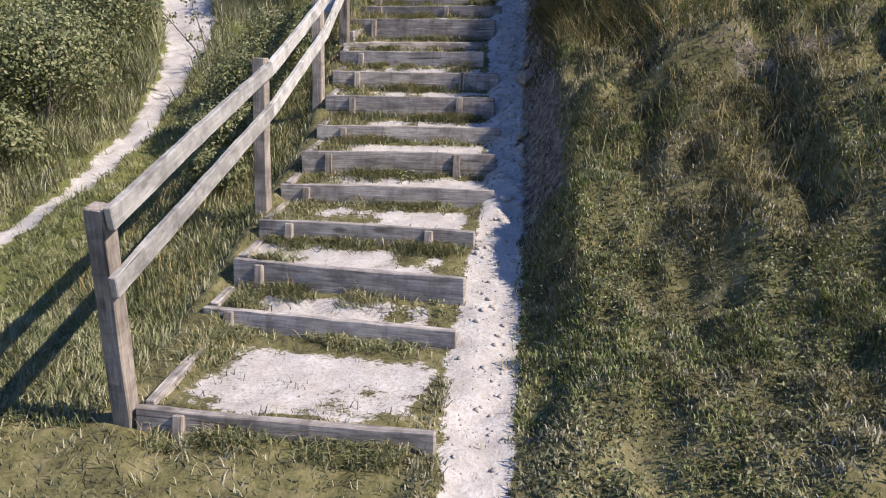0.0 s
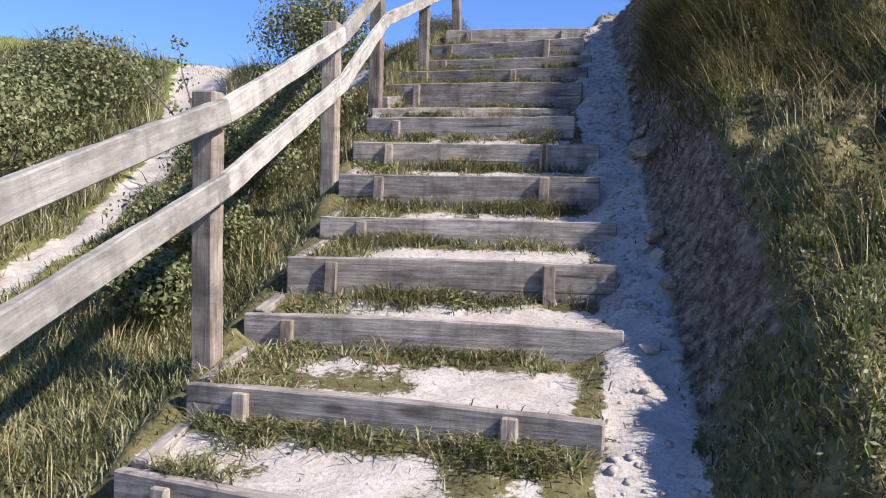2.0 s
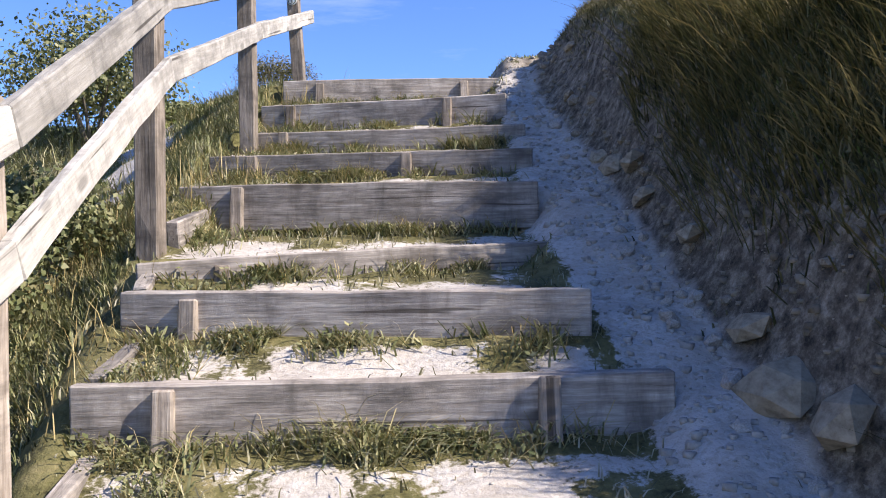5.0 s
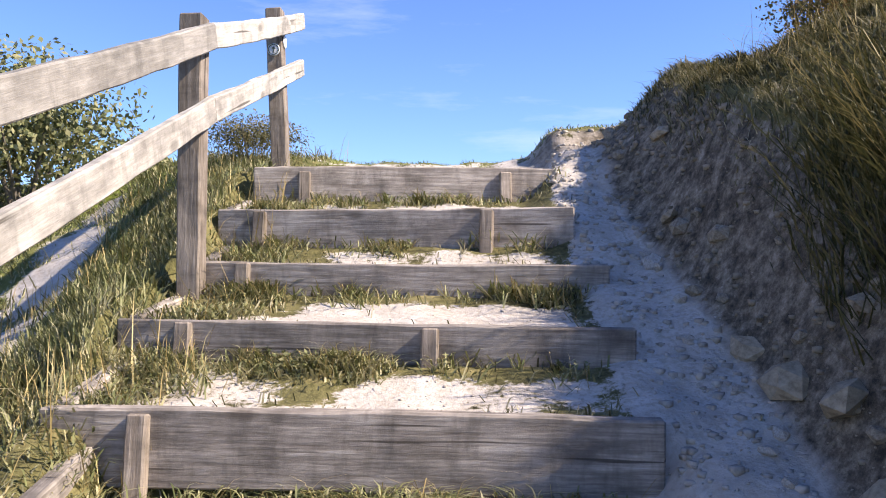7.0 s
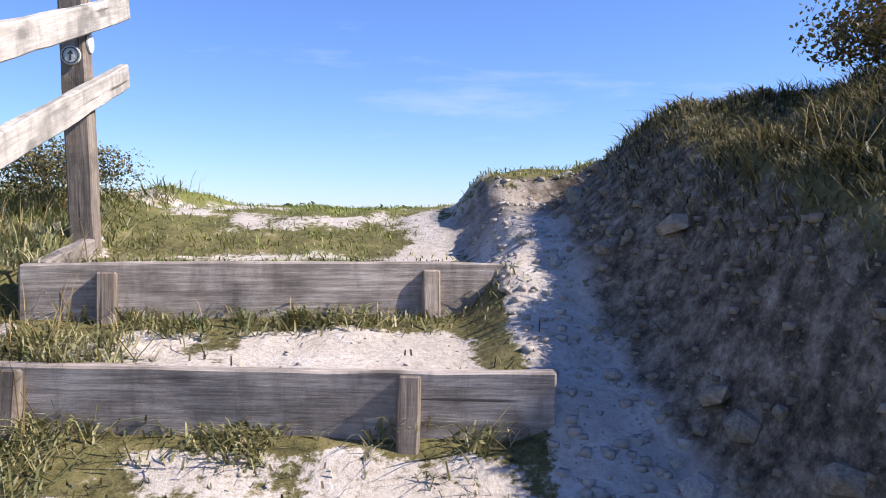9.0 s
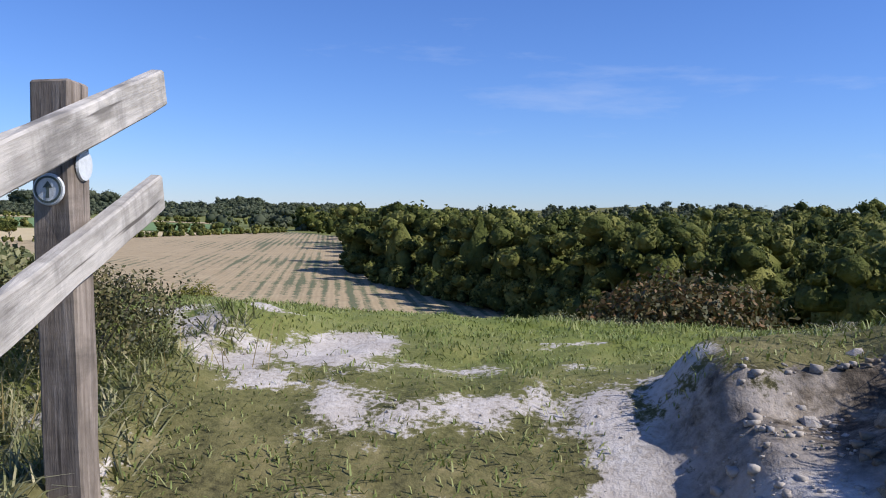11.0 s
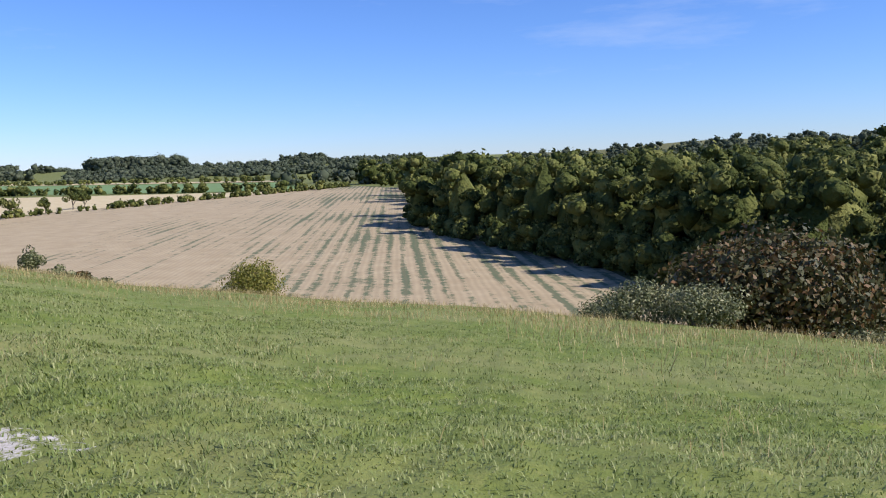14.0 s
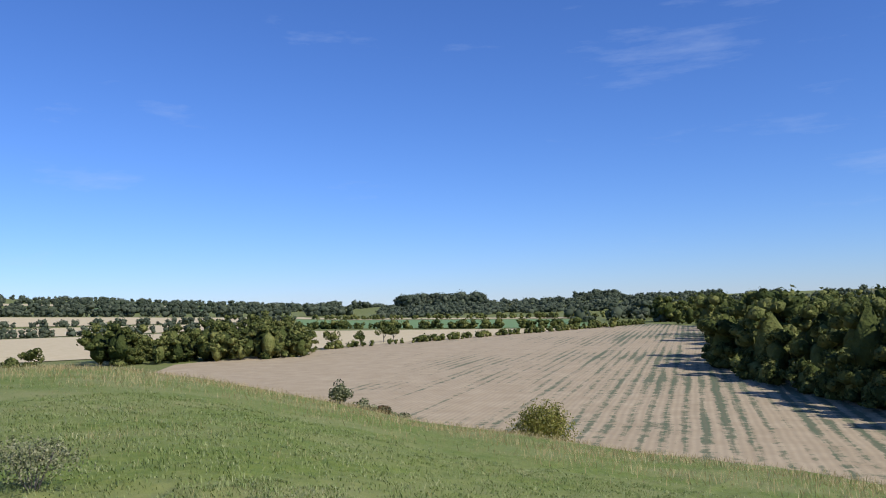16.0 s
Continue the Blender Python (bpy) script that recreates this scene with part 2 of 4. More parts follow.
M_STONE = plain_material("chalk_stone", (0.26, 0.225, 0.185), (0.52, 0.47, 0.41), 14, 0.95)
M_RUBBLE = plain_material("stained_stone", (0.13, 0.105, 0.075), (0.36, 0.305, 0.23), 9, 0.95)
M_DISC = plain_material("waymark_plastic", (0.5, 0.52, 0.52), (0.66, 0.68, 0.68), 60, 0.5)
M_DISC_DARK = plain_material("waymark_print", (0.06, 0.08, 0.07), (0.1, 0.12, 0.11), 60, 0.6)
M_TAN = plain_material("tan_chalk_block", (0.19, 0.15, 0.1), (0.42, 0.35, 0.25), 7, 0.95)
M_STUBBLE = field_material("stubble", (0.36, 0.27, 0.15), (0.47, 0.365, 0.215), 0.5, (0.065, 0.1, 0.045), -10.0)
M_STRAWFIELD = field_material("pale_stubble", (0.48, 0.375, 0.2), (0.58, 0.47, 0.27))
M_CROP = field_material("green_crop", (0.13, 0.2, 0.07), (0.19, 0.27, 0.1))
M_PLAIN = field_material("plain", (0.15, 0.18, 0.09), (0.26, 0.25, 0.14))

# ---- plan: steps as (left x, left y, right x, right y, height) ----
STEPS = [
    (-1.27, 1.68, 0.13, 1.69, -0.36), (-1.49, 2.86, 0.00, 2.72, -0.17), (-1.45, 3.24, 0.00, 3.07, 0.07),
    (-1.455, 3.69, 0.06, 3.62, 0.265), (-1.505, 4.25, 0.10, 4.275, 0.465), (-1.45, 4.58, 0.04, 4.74, 0.70),
    (-1.52, 5.17, 0.02, 5.28, 0.89), (-1.61, 5.70, -0.08, 5.73, 1.15), (-1.70, 6.20, -0.20, 6.32, 1.39),
    (-1.78, 6.72, -0.36, 6.62, 1.61), (-1.81, 6.90, -0.27, 7.42, 1.73), (-2.03, 7.98, -0.35, 7.96, 2.045),
    (-2.06, 8.55, -0.38, 8.42, 2.25), (-1.97, 9.08, -0.40, 8.95, 2.45), (-2.01, 9.52, -0.47, 9.32, 2.69),
    (-1.95, 9.90, -0.37, 10.03, 2.93),
]
PLAIN_Z = -8.6


def smooth(a, b, v):
    t = np.clip((v - a) / (b - a), 0, 1)
    return t * t * (3 - 2 * t)


def wobble(x, y, f, seed=0.0):
    """A cheap smooth unevenness, about -1 to 1."""
    return (np.sin(x * f * 1.7 + seed + 1.3 * np.sin(y * f * 0.9 + seed * 2)) +
            np.sin(y * f * 1.9 + seed * 1.7 + 1.1 * np.sin(x * f * 1.3 + 2.1))) * 0.5


def lattice(x, y, size, seed=0):
    """Value noise, 0 to 1, with lumps of about that size."""
    u, v = np.asarray(x, float) / size, np.asarray(y, float) / size
    i, j = np.floor(u), np.floor(v)
    fu, fv = u - i, v - j
    fu, fv = fu * fu * (3 - 2 * fu), fv * fv * (3 - 2 * fv)

    def cell(a, b):
        h = np.sin(a * 127.1 + b * 311.7 + seed * 74.7) * 43758.5453
        return h - np.floor(h)

    return (cell(i, j) * (1 - fu) + cell(i + 1, j) * fu) * (1 - fv) + (cell(i, j + 1) * (1 - fu) + cell(i + 1, j + 1) * fu) * fv


def tussock(x, y):
    """The lumpy lie of old turf, 0 to about 1."""
    a = 1 - np.abs(2 * lattice(x, y, 0.55, 1) - 1)
    b = 1 - np.abs(2 * lattice(x, y, 0.24, 2) - 1)
    return 0.5 * a + 0.32 * b + 0.18 * lattice(x, y, 0.1, 3)


RAMP_Y = [-30, -6, 1.2, 1.7, 2.75, 3.2, 3.65, 4.25, 4.7, 5.25, 5.7, 6.45, 7.2, 8.0, 9.0, 9.9, 10.4, 11.3, 12.6, 14]
RAMP_Z = [-1.05, -0.72, -0.58, -0.46, -0.25, -0.03, 0.18, 0.4, 0.6, 0.83, 1.05, 1.38, 1.68, 1.99, 2.42, 2.88, 2.98, 3.1, 3.14, 3.06]


def ramp_z(y):
    return np.interp(y, RAMP_Y, RAMP_Z)


def bank_x(y):
    """Where the foot of the cut bank runs."""
    return np.interp(y, [1.5, 3, 4, 5, 7, 8.4, 9.4, 10.0, 10.6, 11, 12.5], [0.58, 0.48, 0.38, 0.28, 0.1, 0.02, -0.12, -0.2, -0.14, 0.08, 0.1])


def step_level(x, y):
    """Level of the treads, and how far a place belongs to them."""
    z = np.full_like(x, -0.58)
    left = np.full_like(x, -1.27)
    right = np.full_like(x, 0.13)
    for i, (xl, yl, xr, yr, zz) in enumerate(STEPS):
        edge = yl + (yr - yl) * (x - xl) / (xr - xl) + 0.03
        past = y > edge
        # each tread climbs a little towards the foot of the next riser
        xn, yn, xm, ym, zn = STEPS[min(i + 1, len(STEPS) - 1)]
        run = yn + (ym - yn) * (x - xn) / (xm - xn) - edge
        rise = max(0.0, min(0.085, 0.42 * (zn - zz))) * smooth(0.2, 1.0, (y - edge) / np.maximum(run, 0.1))
        z = np.where(past, zz - 0.012 + rise, z)
        left, right = np.where(past, xl, left), np.where(past, xr, right)
    inside = smooth(left - 0.12, left + 0.02, x) * (1 - smooth(right - 0.1, right + 0.1, x))
    inside = inside * (y > 1.69) * (1 - smooth(10.4, 11.2, y))
    return z, inside


def height(x, y, rough=True):
    x, y = np.asarray(x, float), np.asarray(y, float)
    r = ramp_z(y)
    # the hillside left of the stairs: a gully, a worn path, then a bushy bank
    side = np.interp(y, [1.7, 2.8, 3.2, 4.2, 5.2, 6.4, 7.5, 8.5, 10, 12], [-1.27, -1.49, -1.46, -1.5, -1.52, -1.74, -1.95, -2.06, -1.98, -2.0])
    dl = np.maximum(side - 0.05 - x, 0)
    gully = -np.interp(y, [2, 4, 6, 9, 11], [0.0, 0.16, 0.3, 0.4, 0.42]) * np.minimum(dl, 1.8) * (1 - smooth(11, 13.2, y))
    gully = gully - 0.13 * smooth(0.02, 0.2, dl) * smooth(2.2, 3.2, y) * (1 - smooth(9.6, 10.6, y))
    gully = gully + smooth(5.6, 11, -x) * 0.9 * smooth(2, 6, y) * (1 - smooth(11, 16, y))
    hump = 0.3 * np.exp(-((x + 3.1) / 0.7) ** 2 - ((y - 11.7) / 0.8) ** 2) \
        + 0.1 * np.exp(-((x + 2.1) / 0.4) ** 2 - ((y - 12.2) / 0.4) ** 2)
    # the cut bank right of the path
    bx = bank_x(y)
    tall = np.interp(y, [1.0, 2.3, 3.2, 4.2, 6.0, 8.0, 9.0, 9.6, 10.0, 10.5, 11, 12], [0.03, 0.12, 0.34, 0.55, 0.68, 0.76, 0.76, 0.6, 0.5, 0.4, 0.24, 0.2])
    xe = np.clip(x, 0, 3)
    tall = tall * (1 - smooth(10.9 + 0.6 * xe, 11.4 + 0.9 * xe, y))
    width = np.interp(y, [2, 4, 6, 9, 10, 12], [0.5, 0.4, 0.35, 0.4, 0.55, 0.5])
    face = smooth(0, 1, (x - bx) / width) * tall
    beyond = np.maximum(x - bx - width, 0)
    slope = np.interp(y, [-4, 1, 4, 6.2, 7.6, 10, 12, 14], [0.1, 0.22, 0.3, 0.32, 0.48, 0.27, 0.1, 0.0])
    # old turf slips down in short terraces: flat tread, steep step
    tk = (beyond + 0.16 * wobble(x, y, 1.3, 3.0) * smooth(0.1, 0.6, beyond)) / 0.8
    tf = tk - np.floor(tk)
    terrace = (np.floor(tk) + smooth(0.6, 1.0, tf)) * 0.8
    some = 0.55 * smooth(1.8, 3.2, y) * (1 - smooth(7.2, 8.6, y)) * (1 - smooth(4, 7, beyond))
    lift = np.minimum((beyond * (1 - some) + terrace * some) * slope, 2.4 + 0 * x) * (1 - smooth(14, 60, beyond))
    z = r + gully + hump + face + lift
    z = z + 0.13 * np.exp(-((x - 0.05) / 0.55) ** 4) * smooth(9.7, 10.5, y) * (1 - smooth(11.0, 12.0, y))
    knob = 0.13 * np.exp(-((x + 0.04) / 0.36) ** 8 - ((y - 11.05) / 0.2) ** 8)
    z = z + knob
    # the meadow falls away from the top, then drops to the plain
    far = np.hypot(x + 1.0, np.maximum(y - 12.5, 0))
    ang = np.arctan2(x + 1.0, np.maximum(y - 12.5, 0.01))
    fall = np.interp(ang, [-1.2, -0.96, -0.88, -0.79, -0.71, -0.62, -0.53, -0.41, -0.26, -0.07, 0.03, 0.23, 0.5, 1.3],
                     [0.012, 0.0186, 0.0255, 0.04, 0.059, 0.08, 0.103, 0.12, 0.141, 0.152, 0.162, 0.172, 0.174, 0.17])
    crest = np.interp(ang, [-1.0, -0.4, 0.0, 0.5], [33, 27, 21, 16])
    down = fall * np.minimum(far, crest) + 0.45 * np.maximum(far - crest, 0)
    z = z - down * smooth(12.0, 15.5, y)
    # behind and beside: sink gently to the plain
    away = np.hypot(x, y - 5)
    z = z - smooth(35, 120, away) * 9 * (1 - smooth(12, 15, y))
    z = np.maximum(z, PLAIN_Z)
    # the wooded valley side and the far hills
    wood = 9.0 * smooth(20, 190, x - 0.02 * y) * smooth(40, 90, y) * (1 - smooth(900, 1500, y))
    z = z + wood
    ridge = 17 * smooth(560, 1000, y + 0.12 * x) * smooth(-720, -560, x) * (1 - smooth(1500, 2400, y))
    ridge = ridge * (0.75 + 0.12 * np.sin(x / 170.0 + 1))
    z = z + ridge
    # rise added to the far-left plain so its edge fits the camera's skyline
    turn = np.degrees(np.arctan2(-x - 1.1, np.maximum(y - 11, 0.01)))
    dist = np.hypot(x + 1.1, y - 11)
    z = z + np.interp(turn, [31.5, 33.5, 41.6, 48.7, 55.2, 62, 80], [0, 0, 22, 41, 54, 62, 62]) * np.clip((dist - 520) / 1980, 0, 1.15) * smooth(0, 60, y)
    if rough:
        near = 1 - smooth(18, 40, np.hypot(x, y - 6))
        st, ins = step_level(x, y)
        grassy = smooth(0.4, 1.2, np.abs(x + 0.9) - 0.5)
        z = z + near * (0.018 * wobble(x, y, 5.0) + 0.012 * wobble(x, y, 13.0, 2.0))
        flat = 1 - 0.7 * smooth(11, 12.5, y)
        z = z + near * grassy * flat * (0.05 * wobble(x, y, 2.3, 4.0) + 0.17 * (tussock(x, y) - 0.5) * (1 - smooth(0.3, 0.6, chalk_at(x, y))))
        track = smooth(0.3, 0.8, x - bx) * near * smooth(5.5, 7, y) * (1 - smooth(8.2, 9.8, y))
        z = z + track * 0.09 * np.sin(5.6 * x + 0.8 * y + 2.2 * wobble(x, y, 0.9, 7.0))
        # small broken ledges across the turf slope
        u = (y + 0.3 * wobble(x, y, 1.1, 7.0) + 0.22 * x + 0.35 * lattice(x, y, 0.7, 14)) / 0.85
        f = u - np.floor(u)
        ledge = (smooth(0, 0.13, f) - f) * np.clip(2.0 * lattice(x, y, 0.9, 15) - 0.35, 0, 1)
        z = z + ledge * 0.32 * smooth(0.25, 0.7, x - bx) * near * smooth(2.6, 4.0, y) * (1 - smooth(6.5, 8, y))
        z = z + 0.13 * (tussock(x * 0.8 + 3.1, y * 0.8) - 0.5) * smooth(0.2, 0.6, x - bx) * near * (1 - smooth(6.5, 8, y))
        lump = smooth(0.2, 0.5, x - bx) * near * smooth(2, 4, y) * (1 - 0.75 * smooth(8.6, 9.8, y)) * (1 - smooth(11, 13, y))
        z = z + lump * (0.07 * wobble(x, y, 4.1, 3.0) + 0.05 * wobble(x, y, 9.0, 5.0))
        tread = st + 0.008 * wobble(x, y, 11.0, 1.0) - 0.01
        z = z * (1 - ins) + tread * ins
    return z


def chalk_at(x, y):
    """How bare the ground is: 1 chalk, 0 turf."""
    x, y = np.asarray(x, float), np.asarray(y, float)
    bx = bank_x(y)
    right = np.interp(y, [1.4, 2.6, 4.2, 6, 8, 10], [0.3, 0.12, 0.1, -0.1, -0.36, -0.42])
    path = smooth(right - 0.08, right + 0.06, x) * (1 - smooth(bx - 0.06, bx + 0.08, x)) * smooth(-3.5, 0.5, y) * (1 - smooth(10.7, 11.2, y))
    width = np.interp(y, [2, 4, 6, 9, 10, 12], [0.5, 0.4, 0.35, 0.4, 0.55, 0.5])
    cut = (x > bx - 0.05) * (1 - smooth(bx + width * 0.6, bx + width * 0.95, x)) * smooth(3.3, 4.3, y) * (1 - smooth(10.95, 11.2, y))
    cap = np.exp(-((x + 0.04) / 0.36) ** 6 - ((y - 11.08) / 0.16) ** 6)
    out = np.maximum(path, cut * 0.95) * (1 - 0.85 * cap)
    st, ins = step_level(x, y)
    worn = np.zeros_like(x)
    for i, (xl, yl, xr, yr, zz) in enumerate(STEPS[:-1]):
        xl2, yl2, xr2, yr2, z2 = STEPS[i + 1]
        f = (x - xl) / (xr - xl)
        ya, yb = yl + (yr - yl) * f, yl2 + (yr2 - yl2) * f
        v = (y - ya) / np.maximum(yb - ya, 0.05)
        mid = 0.56 + 0.16 * math.sin(i * 2.3)
        band = smooth(0.0, 0.12, v) * (1 - smooth(0.6, 0.9, v)) * smooth(mid - 0.6, mid - 0.35, f) * (1 - smooth(0.9, 1.05, f))
        worn = np.maximum(worn, np.where((v > 0) & (v < 1), band * (0.75 if i == 13 else 0.95), 0))
    out = np.maximum(out, worn * ins * np.clip(0.15 + 1.5 * lattice(x, y, 0.26, 12), 0, 1))
    # the worn path up the left gully
    px = np.interp(y, [2, 3.4, 4.4, 5.1, 6.5, 7.5, 9.4, 10.5, 12.2, 14], [-4.6, -4.1, -3.9, -3.87, -4.0, -4.3, -4.9, -5.4, -6.3, -6.9])
    lp = np.exp(-((x - px) / np.interp(y, [2, 6, 8.5, 11], [0.11, 0.15, 0.24, 0.5])) ** 4) * smooth(1.5, 3, y) * (1 - smooth(12.5, 14, y))
    out = np.maximum(out, lp)
    def vee(ax, ay, bx2, by2, w):
        dx, dy = bx2 - ax, by2 - ay
        t = np.clip(((x - ax) * dx + (y - ay) * dy) / (dx * dx + dy * dy), 0, 1)
        return np.exp(-(np.hypot(x - ax - t * dx, y - ay - t * dy) / w) ** 2)

    top = vee(-2.35, 12.15, -1.8, 11.5, 0.18) + 1.2 * vee(-1.75, 11.45, -1.45, 11.95, 0.22) + 0.9 * vee(-2.1, 12.35, -1.85, 12.25, 0.1) + 0.9 * vee(-1.4, 11.1, -0.5, 11.15, 0.2) \
        + 0.8 * vee(-3.6, 13.5, -3.0, 13.35, 0.2) + 0.8 * vee(-1.5, 10.5, -0.5, 10.6, 0.16) + 0.5 * vee(-0.75, 12.0, -0.5, 12.1, 0.08) \
        + 0.6 * vee(-2.4, 11.2, -1.9, 10.6, 0.15) + 1.1 * vee(-0.55, 10.15, -0.5, 10.9, 0.2) + 0.8 * vee(-1.45, 11.45, -0.95, 11.6, 0.13) + 0.5 * vee(-0.62, 11.55, -0.48, 11.6, 0.09)
    top = np.minimum(top, 1) * np.clip(0.15 + 0.65 * lattice(x, y, 0.3, 8) + 0.55 * lattice(x, y, 0.12, 9), 0, 1)
    out = np.maximum(out, top * smooth(10.2, 10.6, y))
    # a bare chalk track behind the handrail, up to the hump
    track = vee(-2.85, 8.9, -3.1, 10.2, 0.24) + vee(-3.1, 10.2, -3.6, 12.0, 0.2)
    out = np.maximum(out, np.minimum(track, 1) * np.clip(0.35 + 0.9 * lattice(x, y, 0.3, 18), 0, 1))
    patch = 0.75 * np.exp(-((x - 1.6) / 0.6) ** 2 - ((y - 6.2) / 0.4) ** 2) + 0.7 * np.exp(-((x - 2.3) / 0.7) ** 2 - ((y - 4.4) / 0.3) ** 2)
    out = np.maximum(out, patch)
    return out


def grow(start, end, step, ratio):
    out, v = [], start
    while abs(v - start) < abs(end - start):
        v += step if end > start else -step
        step *= ratio
        out.append(v)
    return out


def build_ground():
    xs = sorted(grow(-7, -3000, 0.2, 1.13)) + list(np.arange(-7, -2.4, 0.08)) + list(np.arange(-2.4, 1.3, 0.045)) \
        + list(np.arange(1.3, 3.6, 0.05)) + list(np.arange(3.6, 5, 0.1)) + grow(5, 3000, 0.2, 1.13)
    ys = sorted(grow(-3, -2500, 0.25, 1.2)) + list(np.arange(-3, 0, 0.1)) + list(np.arange(0, 1.8, 0.045)) + list(np.arange(1.8, 10.4, 0.04)) \
        + list(np.arange(10.4, 16, 0.08)) + list(np.arange(16, 40, 0.4)) + grow(40, 4200, 0.5, 1.07)
    X, Y = np.meshgrid(np.array(xs), np.array(ys))
    Z = height(X, Y)
    nx, ny = len(xs), len(ys)
    idx = np.arange(nx * ny).reshape(ny, nx)
    quads = np.stack([idx[:-1, :-1], idx[:-1, 1:], idx[1:, 1:], idx[1:, :-1]], -1).reshape(-1, 4)
    me = bpy.data.meshes.new("ground")
    fill_mesh(me, np.stack([X, Y, Z], -1).reshape(-1, 3), quads)
    for name, val in (("chalk", chalk_at(X, Y)), ("soil", soil_at(X, Y)), ("lush", np.clip(smooth(10.6, 12.5, Y) * (1 - 0.75 * smooth(38, 60, np.hypot(X + 1, Y - 12))) + smooth(-1.9, -2.6, X) * 0.45, 0, 1))):
        at = me.attributes.new(name, "FLOAT", "POINT")
        at.data.foreach_set("value", val.ravel().astype(np.float32))
    me.materials.append(M_GROUND)
    me.polygons.foreach_set("use_smooth", np.ones(len(me.polygons), bool))
    return tagged(new("ground", me), "chalk hillside with worn turf and a pale trodden path", "ground", kind="structure")


def soil_at(x, y):
    bx = bank_x(y)
    width = np.interp(y, [2, 4, 6, 9, 10, 12], [0.5, 0.4, 0.35, 0.4, 0.55, 0.5])
    v = (x - bx) / width
    return smooth(-0.15, 0.3, v) * smooth(3, 4.2, y) * (1.15 - 0.35 * smooth(9, 10.6, y)) + 0.65 * np.exp(-((x + 0.1) / 0.46) ** 6 - ((y - 10.78) / 0.3) ** 6)


def fill_mesh(me, verts, faces):
    """Verts (n, 3) and faces (m, k) into a mesh, quickly."""
    faces = np.asarray(faces, np.int32)
    m, k = faces.shape
    me.vertices.add(len(verts))
    me.vertices.foreach_set("co", np.asarray(verts, np.float32).ravel())
    me.loops.add(m * k)
    me.loops.foreach_set("vertex_index", faces.ravel())
    me.polygons.add(m)
    me.polygons.foreach_set("loop_start", np.arange(0, m * k, k, dtype=np.int32))
    me.update(calc_edges=True)
    me.validate()


build_ground()


def part(name, bm, material, parent, label=""):
    me = bpy.data.meshes.new(name)
    bm.to_mesh(me)
    bm.free()
    me.materials.append(material)
    ob = new(name, me)
    if parent is not None:
        ob.parent = parent
    return tagged(ob, label)


def empty(name, loc, label, category, group=""):
    ob = new(name)
    ob.location = loc
    return tagged(ob, label, category, group)


def plank(length, tall, thick, seed=0, wear=0.004):
    """A board along x from 0 to length, its top edge at z = 0, its front at y = 0."""
    rnd = random.Random(seed)
    bm = bmesh.new()
    bmesh.ops.create_cube(bm, size=1)
    for v in bm.verts:
        v.co = Vector(((v.co.x + 0.5) * length, (v.co.y + 0.5) * thick, (v.co.z - 0.5) * tall))
    n = max(2, int(length / 0.16))
    long_edges = [e for e in bm.edges if abs(e.verts[0].co.x - e.verts[1].co.x) > length * 0.9]
    bmesh.ops.subdivide_edges(bm, edges=long_edges, cuts=n)
    bow = rnd.uniform(-1, 1) * 0.006 * min(length, 1.5)
    for v in bm.verts:
        f = v.co.x / length
        v.co.z += bow * math.sin(math.pi * f) + rnd.uniform(-wear, wear)
        v.co.y += rnd.uniform(-wear, wear) * 0.6
    bmesh.ops.bevel(bm, geom=[e for e in bm.edges if e.calc_face_angle(0) > 0.8], offset=min(0.006, thick * 0.15), segments=1, affect="EDGES")
    return bm


def beam(name, a, b, tall, thick, mat, parent, seed, side=Vector((1, 0, 0)), label="", wear=0.003):
    """A board from a to b (centre of its top edge), standing on edge; side: the way its face looks."""
    a, b = Vector(a), Vector(b)
    ob = part(name, plank((b - a).length, tall, thick, seed, wear), mat, parent, label)
    ex = (b - a).normalized()
    ey = Vector(side)
    ey = (ey - ex * ey.dot(ex)).normalized()
    ez = ex.cross(ey)
    if ez.z < 0:
        ey = -ey
        ez = ex.cross(ey)
    rot = Matrix((ex, ey, ez)).transposed().to_4x4()
    m = Matrix.Translation(a - ey * thick / 2) @ rot
    ob.matrix_basis = (parent.matrix_basis.inverted() if parent else Matrix()) @ m
    return ob


def stake(parent, x, y, ztop, length, lean, seed, yaw=0.0):
    w = 0.06
    bm = plank(length, w, 0.045, seed, 0.002)
    ob = part("stake", bm, M_POST, parent)
    m = Matrix.Translation((x, y, ztop)) @ Matrix.Rotation(yaw, 4, "Z") @ Matrix.Rotation(lean, 4, "X") @ Matrix.Rotation(radians(90), 4, "Y")
    ob.matrix_basis = parent.matrix_basis.inverted() @ m @ Matrix.Translation((0, 0, w / 2))
    return ob


